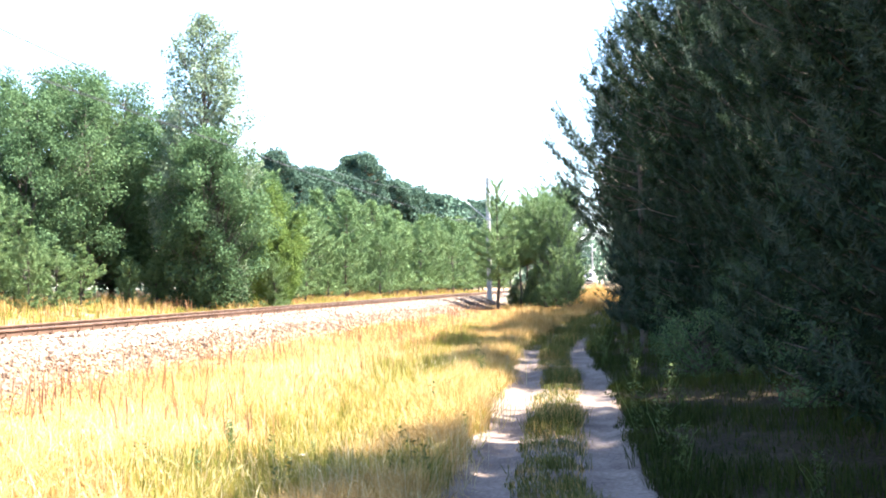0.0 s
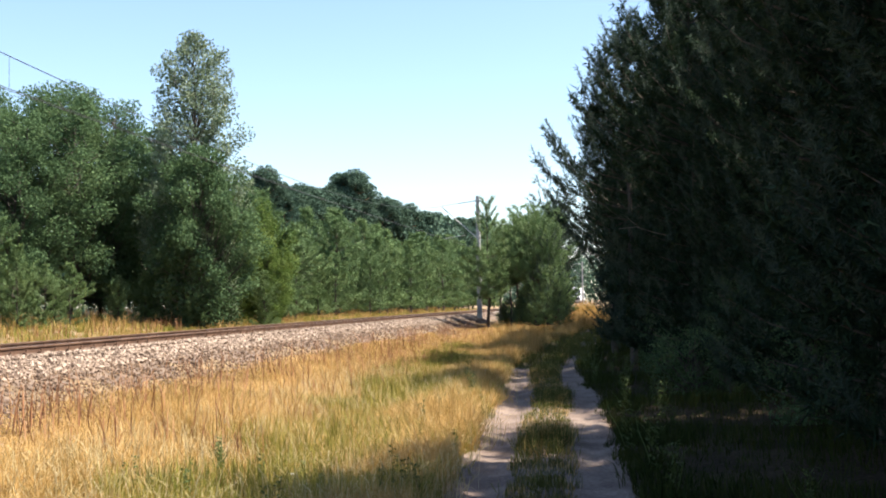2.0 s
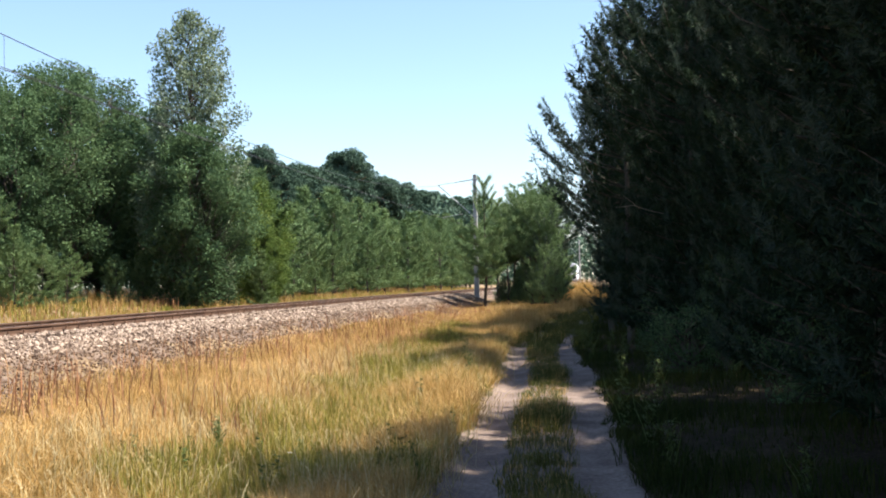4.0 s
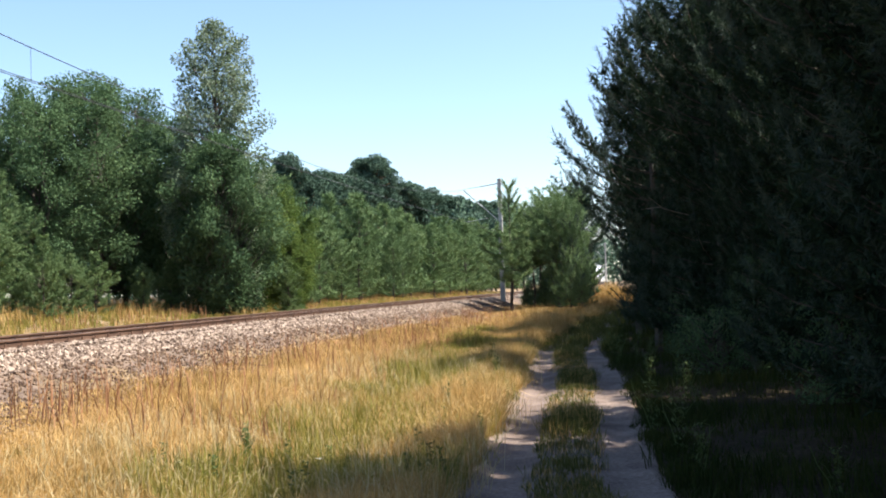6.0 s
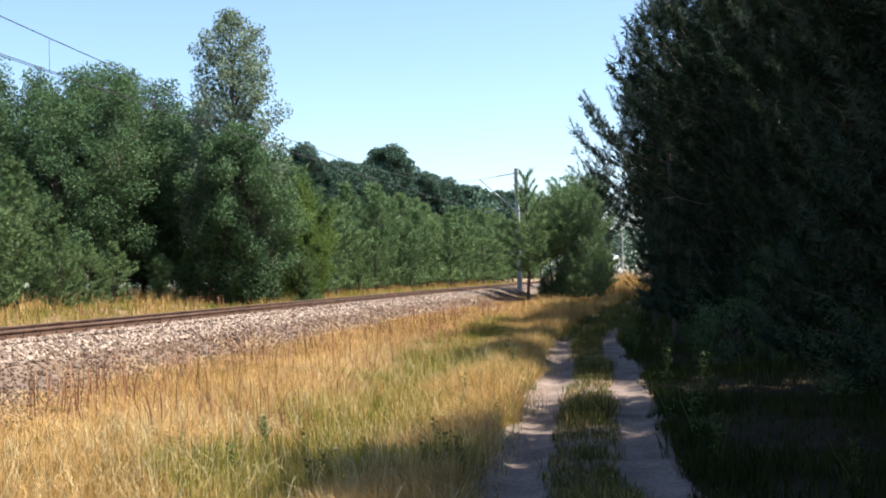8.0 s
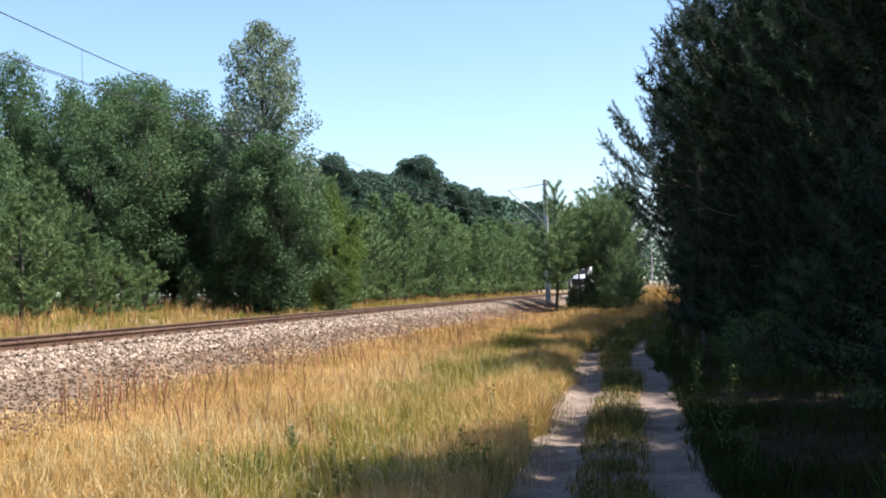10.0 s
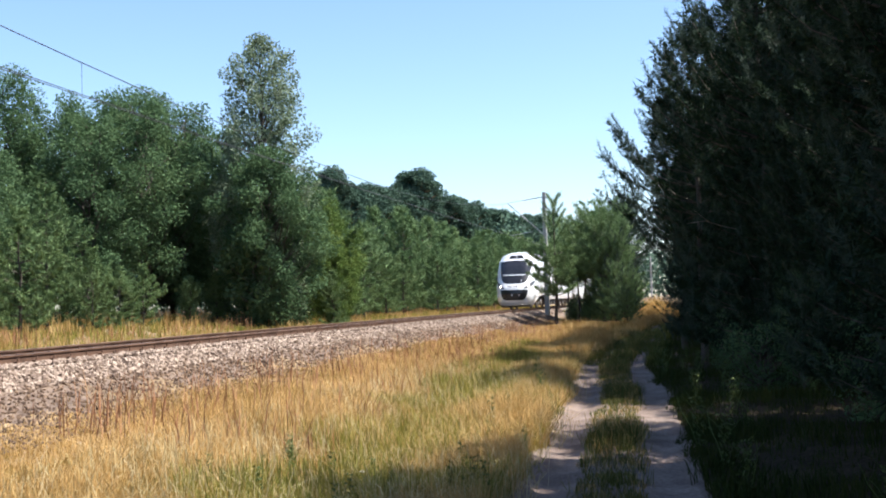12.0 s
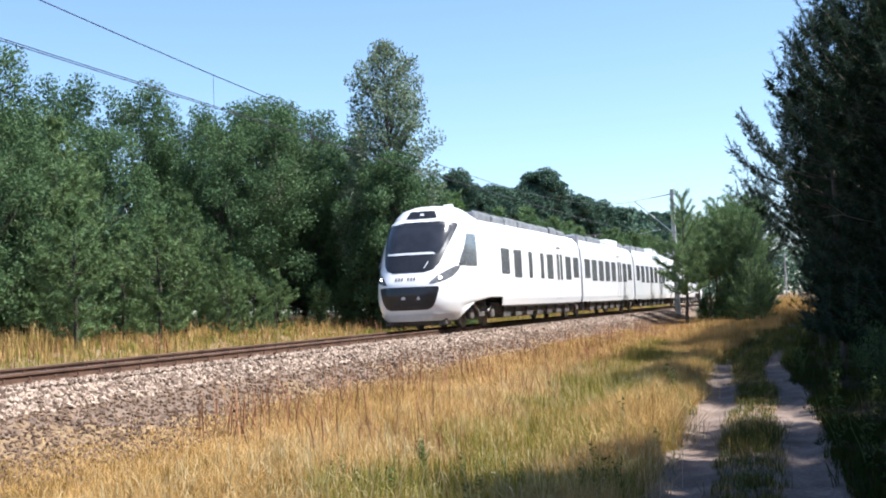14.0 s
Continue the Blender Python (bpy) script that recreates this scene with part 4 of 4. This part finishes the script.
rw = np.random.default_rng(91)
weed = herb("weed_plant", 51, 0.55, "dark upright weed standing in the dry grass")
plant(weed, [(float(rw.uniform(-3.4, -0.2)), float(rw.uniform(9.6, 13.5)), float(rw.uniform(0.6, 1.05))) for _ in range(18)] + [(float(path_x(y)) - float(rw.uniform(1.05, 2.0)), y, float(rw.uniform(0.7, 1.3))) for y in np.linspace(13, 40, 26).tolist()], 52)
umbel = herb("white_umbel_flower", 53, 0.5, "wild plant with a flat white flower head in the grass", True)
plant(umbel, [(-1.6, 12.6, 0.6), (-1.25, 11.0, 0.7), (-1.0, 11.6, 0.75)], 54)
edge = herb("weed_plant", 55, 0.45, "leafy green weed at the shaded edge of the path")
plant(edge, [(float(path_x(y)) + 1.1 + float(rw.uniform(0, 1.2)), y, float(rw.uniform(0.7, 1.4))) for y in np.linspace(10, 34, 14).tolist()], 56)


# ---- the train ----
HALF = 1.41


def half_width(z):
    """Half the body's width at height z above the rails."""
    return np.interp(z, [0.30, 0.55, 0.95, 1.6, 2.7, 3.43, 3.76, 3.98, 4.12, 4.20],
                     [1.20, 1.34, HALF, 1.42, 1.41, 1.36, 1.26, 1.06, 0.72, 0.0])


def setback(z):
    """How far the nose's middle lies behind its tip, at height z."""
    return np.interp(z, [0.30, 0.55, 0.8, 1.15, 1.5, 1.83, 2.49, 3.15, 3.54, 3.65, 3.98, 4.12, 4.20],
                     [0.34, 0.16, 0.04, 0.0, 0.05, 0.22, 0.60, 1.05, 1.36, 1.62, 1.86, 2.25, 3.0])


def settle(z):
    """The roof behind the cab's dome is lower."""
    return z - 0.26 * np.maximum(0, z - 1.5) / 2.7


def nose(a, z, lift=0.0):
    """A point on the front: a from -1 to 1 across. The car points along -y; y grows backward."""
    a, z = np.asarray(a, float), np.asarray(z, float)
    back = setback(z)
    y = back + 0.16 * np.abs(a) ** 2 + (0.95 - 0.12 * back) * np.abs(a) ** 4.5
    return np.stack([a * (half_width(z) + lift * np.abs(a) ** 3), y - lift * (1 - 0.5 * np.abs(a) ** 3), z + 0 * a], -1)


def patch(rows, lift, n=14):
    """A panel on the nose: rows of (z, a from, a to)."""
    g = []
    for z, a0, a1 in rows:
        a = np.linspace(a0, a1, n)
        g.append(nose(a, np.full(n, z), lift))
    g = np.array(g)
    k = len(rows)
    i = (np.arange(k - 1)[:, None] * n + np.arange(n - 1)[None]).ravel()
    return g.reshape(-1, 3), np.stack([i, i + 1, i + n + 1, i + n], -1)


def smooth_rows(rows, n=10):
    z = np.linspace(rows[0][0], rows[-1][0], n)
    zs = [r[0] for r in rows]
    return [(q, float(np.interp(q, zs, [r[1] for r in rows])), float(np.interp(q, zs, [r[2] for r in rows]))) for q in z]


Z_LEVELS = np.concatenate([np.linspace(0.30, 3.43, 30), np.linspace(3.50, 4.20, 24)])


def shell(length, cab):
    """Body sides, roof and ends; with a shaped cab at y = 0, or a flat end."""
    zs = Z_LEVELS if cab else Z_LEVELS[Z_LEVELS >= 0.85]
    if not cab:
        zs = np.concatenate([[0.70], zs])
    V, F = [], []
    cols = np.linspace(-1, 1, 41) if cab else np.array([-1.0, 1.0])
    n = len(cols)
    for z in zs:
        if cab:
            V.append(nose(cols, np.full(n, z)))
        else:
            w = float(half_width(z))
            V.append(np.array([(-w, 0, settle(z)), (w, 0, settle(z))]))
    k = len(zs)
    front = np.array(V).reshape(-1, 3)
    i = (np.arange(k - 1)[:, None] * n + np.arange(n - 1)[None]).ravel()
    F = [np.stack([i, i + 1, i + n + 1, i + n], -1)]
    verts = [front]
    base = len(front)
    for sgn, col in ((-1, 0), (1, n - 1)):
        start = front.reshape(k, n, 3)[:, col]
        ring = [start]
        rows = [np.arange(k) * n + col]
        for L in ((2.8, 4.6, length) if cab else (length,)):
            w = half_width(zs)
            lo = np.maximum(zs, 0.86) if L < 3 else settle(zs)
            if cab:
                lo = np.maximum(lo, 1.0) if L > 3 else lo
            p = np.stack([sgn * np.where(zs < 0.82, half_width(0.82), w), np.full(k, L), lo], -1)
            p[:, 1] = np.maximum(p[:, 1], start[:, 1])
            verts.append(p); rows.append(base + np.arange(k)); base += k
        for a, b in zip(rows[:-1], rows[1:]):
            F.append(np.stack([a[:-1], b[:-1], b[1:], a[1:]], -1))
        if sgn == -1:
            left_end = rows[-1]
        else:
            F.append(np.stack([left_end[:-1], rows[-1][:-1], rows[-1][1:], left_end[1:]], -1))
    return np.concatenate(verts), np.concatenate(F)


def side_panel(y0, y1, z0, z1, sgn, lift, tip=0.0, rounding=0.06):
    """A panel that follows the body side, with rounded corners and a rim."""
    c = rounding * (1 - np.cos(np.linspace(0, math.pi / 2, 4)))
    zs = np.concatenate([z0 + c, np.linspace(z0 + rounding, z1 - rounding, 7)[1:-1], z1 - c[::-1]])
    bm = bmesh.new()
    rows = []
    for z in zs:
        e = min(z - z0, z1 - z)
        inset = 0.0 if e >= rounding else rounding - math.sqrt(max(0.0, rounding**2 - (rounding - e) ** 2))
        lead = tip * (z - z0) / (z1 - z0)
        w = float(half_width(z))
        rows.append([bm.verts.new((sgn * (w + lf), y, z)) for y, lf in ((y0 + inset + lead, -0.03), (y0 + inset + lead, lift), (y1 - inset, lift), (y1 - inset, -0.03))])
    for a, b in zip(rows[:-1], rows[1:]):
        for k in range(3):
            bm.faces.new((a[k], a[k + 1], b[k + 1], b[k]))
    for row in (rows[0], rows[-1]):
        bm.faces.new(row)
    return bm


def bogie(car, y, motor=True):
    b = link("bogie", None, car, "dark dusty bogie under the car")
    b.location = (0, y, 0)
    for sg in (-1, 1):
        bm = box(bmesh.new(), sg * 1.02, 0, 0.62, 0.14, 2.9, 0.2, 0.04)
        box(bm, sg * 1.04, 0, 0.46, 0.16, 0.7, 0.26, 0.04)
        for yy in (-1.25, 1.25):
            box(bm, sg * 1.06, yy, 0.46, 0.2, 0.42, 0.36, 0.05)
            cyl(bm, (sg * 1.02, yy + 0.32, 0.35), (sg * 1.02, yy + 0.32, 0.8), 0.09)
        part("side_frame", bm, M["dark"], b)
        part("air_spring", cyl(bmesh.new(), (sg * 1.0, 0, 0.72), (sg * 1.0, 0, 0.98), 0.24, seg=16), M["dark"], b)
        for yy in (-0.55, 0.55):
            part("damper", cyl(bmesh.new(), (sg * 1.16, yy, 0.50), (sg * 1.16, yy * 1.9, 0.78), 0.045, seg=8), M["wheel"], b)
        for yy in (-1.25, 1.25):
            bm = cyl(bmesh.new(), (sg * 0.68, yy, 0.42), (sg * 0.82, yy, 0.42), 0.42, seg=28)
            cyl(bm, (sg * 0.82, yy, 0.42), (sg * 0.86, yy, 0.42), 0.12, seg=14)
            part("wheel", bm, M["wheel"], b)
    for yy in (-1.25, 1.25):
        part("axle", cyl(bmesh.new(), (-0.7, yy, 0.42), (0.7, yy, 0.42), 0.08), M["dark"], b)


def windows(car, spans, doors):
    for sgn in (-1, 1):
        for y0, y1, z0, z1, tip in spans:
            part("window", side_panel(y0, y1, z0, z1, sgn, 0.012, tip), M["glass"], car, "dark tinted window")
        for y in doors:
            d = part("door", side_panel(y - 0.68, y + 0.68, 0.88, 3.05, sgn, 0.016, rounding=0.05), M["white"], car, "white double sliding door")
            for dy in (-0.32, 0.32):
                part("door_pane", side_panel(y + dy - 0.20, y + dy + 0.20, 1.72, 2.84, sgn, 0.026, rounding=0.06), M["glass"], d, "narrow dark door window")
            part("door_seam", side_panel(y - 0.016, y + 0.016, 0.90, 3.03, sgn, 0.021, rounding=0.005), M["grey"], d)
            part("door_lamp", side_panel(y - 0.35, y + 0.35, 3.12, 3.16, sgn, 0.02, rounding=0.01), M["dark"], car)


def roof_gear(car, items):
    for y0, y1, w, h, mat in items:
        bm = box(bmesh.new(), 0, (y0 + y1) / 2, 3.84 + h / 2, w + 0.3, y1 - y0, h + 0.16, 0.06)
        unit_ob = part("roof_unit", bm, M[mat], car, "grey equipment housing on the roof")
        if mat == "roofgrey":
            for k in range(max(2, int((y1 - y0) / 0.55))):
                yy = y0 + 0.3 + k * 0.55
                if yy < y1 - 0.2:
                    part("cooling_grille", box(bmesh.new(), 0, yy, 3.84 + h + 0.09, w * 0.7, 0.34, 0.05, 0.012), M["dark"], unit_ob)
            for sg in (-1, 1):
                part("edge_rail", cyl(bmesh.new(), (sg * (w / 2 + 0.05), y0, 3.95 + h), (sg * (w / 2 + 0.05), y1, 3.95 + h), 0.025, seg=6), M["steel"], unit_ob)


def pantograph(car, y):
    p = link("pantograph", None, car, "folded steel pantograph")
    for sg in (-1, 1):
        part("lower_arm", cyl(bmesh.new(), (sg * 0.3, y, 3.95), (sg * 0.25, y + 1.1, 4.25), 0.03), M["steel"], p)
        part("upper_arm", cyl(bmesh.new(), (sg * 0.25, y + 1.1, 4.25), (sg * 0.45, y - 0.1, 4.36), 0.022), M["steel"], p)
    part("collector_head", box(bmesh.new(), 0, y - 0.1, 4.38, 1.6, 0.3, 0.05, 0.015), M["dark"], p)


def underside(car, y0, y1):
    for sg in (-1, 1):
        bm = box(bmesh.new(), sg * 1.30, (y0 + y1) / 2, 0.74, 0.12, y1 - y0, 0.22, 0.03)
        part("side_skirt", bm, M["dark"], car, "dark equipment skirt below the floor")
    bm = box(bmesh.new(), 0, (y0 + y1) / 2, 0.60, 2.3, (y1 - y0), 0.46, 0.05)
    part("underframe", bm, M["dark"], car)
    n = int((y1 - y0) / 1.6)
    for i in range(n):
        yy = y0 + (i + 0.5) * (y1 - y0) / n
        part("equipment_box", box(bmesh.new(), 0, yy, 0.46, 2.45, 0.95, 0.42, 0.04), M["dark"], car)


def cab_car():
    car = tagged(new("train_car"), "white driving car of a modern electric train with a black windscreen", "train", "cars of the train")
    v, f = shell(CAB_LEN, True)
    link("body", mesh_np("body", v, f, M["white"], True), car, "glossy white rounded body shell")
    def panel(nm, rows, lift, mat, label="", parent=None, n=14, steps=12):
        vv, ff = patch(smooth_rows(rows, steps), lift, n)
        return link(nm, mesh_np(nm, vv, ff, M[mat], True), parent or car, label)
    ws = panel("windscreen", [(1.86, -0.38, 0.38), (1.93, -0.55, 0.55), (2.13, -0.66, 0.66), (2.9, -0.80, 0.80), (3.38, -0.885, 0.885), (3.48, -0.87, 0.87), (3.55, -0.72, 0.72)], 0.014, "black", "large black tinted windscreen", n=24, steps=24)
    panel("windscreen_glass", [(2.46, -0.62, 0.62), (2.6, -0.67, 0.67), (3.3, -0.80, 0.80), (3.43, -0.76, 0.76)], 0.022, "screen", "dark glass", ws, n=20)
    panel("sun_blind", [(2.44, -0.60, 0.56), (2.51, -0.62, 0.50)], 0.030, "wiper", "pale bar across the windscreen", ws, steps=3)
    panel("wiper", [(1.98, 0.34, 0.36), (2.2, 0.42, 0.44)], 0.034, "wiper", "", ws, n=3, steps=3)
    panel("destination_display", [(3.68, -0.42, 0.42), (3.94, -0.38, 0.38)], 0.02, "black", "black destination display", n=12)
    panel("display_lamp", [(3.78, -0.05, 0.07), (3.86, -0.03, 0.05)], 0.034, "silver", n=4, steps=3)
    gr = panel("coupler_cover", [(0.66, -0.46, 0.46), (0.72, -0.56, 0.56), (0.82, -0.61, 0.61), (1.05, -0.66, 0.66), (1.36, -0.71, 0.71), (1.40, -0.68, 0.68)], 0.016, "black", "black lower front panel", n=22)
    panel("lower_lamp", [(1.00, -0.13, -0.03), (1.09, -0.12, -0.04)], 0.034, "silver", "", gr, n=4, steps=3)
    panel("lower_lamp", [(0.98, 0.24, 0.31), (1.08, 0.25, 0.30)], 0.034, "silver", "", gr, n=4, steps=3)
    panel("bumper", [(0.32, -0.92, 0.92), (0.42, -0.96, 0.96), (0.52, -0.90, 0.90)], 0.05, "silver", "silver bumper lip", n=30, steps=6)
    for sg in (-1, 1):
        rows = [(1.48, 0.50, 0.60), (1.56, 0.53, 0.78), (1.70, 0.62, 0.90), (1.88, 0.78, 0.96), (2.04, 0.92, 0.985)]
        hl = panel("headlight", [(z, *sorted((sg * a, sg * b))) for z, a, b in rows], 0.014, "lens", "slanting dark headlight housing", n=10)
        lamp_rows = [(1.62, 0.695, 0.715), (1.64, 0.68, 0.73), (1.69, 0.68, 0.73), (1.71, 0.695, 0.715)]
        panel("headlamp", [(z, *sorted((sg * a, sg * b))) for z, a, b in lamp_rows], 0.022, "lamp", "lit white headlamp", hl, n=8, steps=6)
    for i, a in enumerate(np.linspace(-0.30, 0.14, 7)):
        if i != 3:
            panel("lettering_bar", [(1.60, a, a + 0.045), (1.70, a, a + 0.045)], 0.014, "dark", n=3, steps=2)
    part("obstacle_deflector", box(bmesh.new(), 0, 0.95, 0.28, 2.1, 0.5, 0.26, 0.05), M["dark"], car, "dark obstacle deflector above the rails")
    for sgn in (-1, 1):
        part("cab_window", side_panel(1.22, 3.1, 2.07, 3.14, sgn, 0.012, 0.95), M["glass"], car, "slanted dark cab window")
    windows(car, [(6.21, 7.30, 1.86, 2.80, 0), (7.98, 9.08, 1.74, 2.80, 0), (10.22, 10.78, 1.74, 2.80, 0), (12.16, 12.74, 1.74, 2.80, 0), (13.33, 14.45, 1.74, 2.80, 0), (16.91, 18.03, 1.74, 2.80, 0), (18.60, 19.74, 1.86, 2.80, 0)], [15.66])
    underside(car, 6.5, CAB_LEN - 1.6)
    for sgn in (-1, 1):
        part("side_skirt", side_panel(6.2, CAB_LEN - 0.05, 0.70, 1.06, sgn, 0.006, rounding=0.02), M["white"], car, "white lower skirt")
    bogie(car, 4.45)
    roof_gear(car, [(4.6, 6.6, 1.6, 0.14, "roofgrey"), (6.8, 8.4, 1.6, 0.12, "roofgrey"), (8.6, 10.4, 1.6, 0.14, "roofgrey"), (10.6, 12.2, 1.6, 0.12, "roofgrey"), (12.4, 16.0, 1.5, 0.12, "roofgrey"), (16.4, 17.6, 1.5, 0.18, "roofgrey"), (17.9, 19.4, 1.5, 0.10, "roofgrey")])
    part("horn", box(bmesh.new(), 0.42, 3.3, 4.16, 0.30, 0.25, 0.16, 0.03), M["white"], car)
    return car


def middle_car(with_pantograph):
    car = tagged(new("train_car"), "white middle car of the electric train with tall dark windows", "train", "cars of the train")
    v, f = shell(MID_LEN, False)
    body = link("body", mesh_np("body", v, f, M["white"]), car, "glossy white body shell")
    spans = [(y, y + 1.2, 1.86 if k in (0, 6) else 1.74, 2.80, 0) for k, y in enumerate((0.62, 2.30, 4.05, 5.75, 7.45, 10.80, 12.45))]
    windows(car, spans, [9.72])
    underside(car, 1.9, MID_LEN - 1.9)
    bogie(car, -0.21)
    roof_gear(car, [(0.6, 3.4, 1.5, 0.10, "roofgrey"), (3.8, 5.4, 1.6, 0.12, "roofgrey"), (5.6, 7.2, 1.5, 0.10, "roofgrey"), (9.6, 10.8, 1.5, 0.26, "white"), (11.1, 12.3, 1.5, 0.26, "white"), (12.6, 13.9, 1.5, 0.10, "roofgrey")])
    if with_pantograph:
        pantograph(car, 8.3)
    bm = box(bmesh.new(), 0, -0.21, 2.4, 2.45, 0.44, 3.1, 0.06)
    for i in range(4):
        box(bm, 0, -0.36 + i * 0.1, 2.4, 2.6, 0.05, 3.15, 0.015)
    part("gangway_bellows", bm, M["grey"], car, "grey folded gangway bellows")
    return car


CAB_LEN, MID_LEN, GAP = 20.18, 14.4, 0.42
LAG_T, LAG_S = (0.0, 9.0, 11.5, 12.0, 12.5, 13.0, 13.5, 14.0), (1.9, 1.9, 2.1, 2.2, 2.1, 1.3, 0.45, 0.0)  # how far behind a steady run
SPEED, FRONT_AT_END = 22.0, 35.0


def motions():
    """The cars follow the curve of the track."""
    s_end = float(np.interp(FRONT_AT_END, dense_y, dense_s))
    offs = [0, CAB_LEN + GAP, CAB_LEN + MID_LEN + 2 * GAP]
    tail = CAB_LEN + 2 * MID_LEN + 3 * GAP
    times = [i * 0.25 for i in range(57)]
    for car, o, ln, flip in ((cars[0], 0.0, CAB_LEN, False), (cars[1], offs[1], MID_LEN, False), (cars[2], offs[2], MID_LEN, False), (cars[3], tail, CAB_LEN, True)):
        rows = []
        for t in times:
            s0 = s_end + SPEED * (14.0 - t) + float(np.interp(t, LAG_T, LAG_S)) + o
            x0, y0, _ = along(s0)
            x1, y1, _ = along(s0 + ln)
            if flip:
                x0, y0, x1, y1 = x1, y1, x0, y0
            yaw = math.degrees(math.atan2(-(x1 - x0), y1 - y0))
            rows.append((t, pose(float(x0), float(y0), RAIL_Z, 0, 0, yaw)))
        walk(car, rows)


front_car = cab_car()
cars = [front_car, middle_car(True), middle_car(False), copy_thing(front_car, Matrix.Identity(4))]
motions()
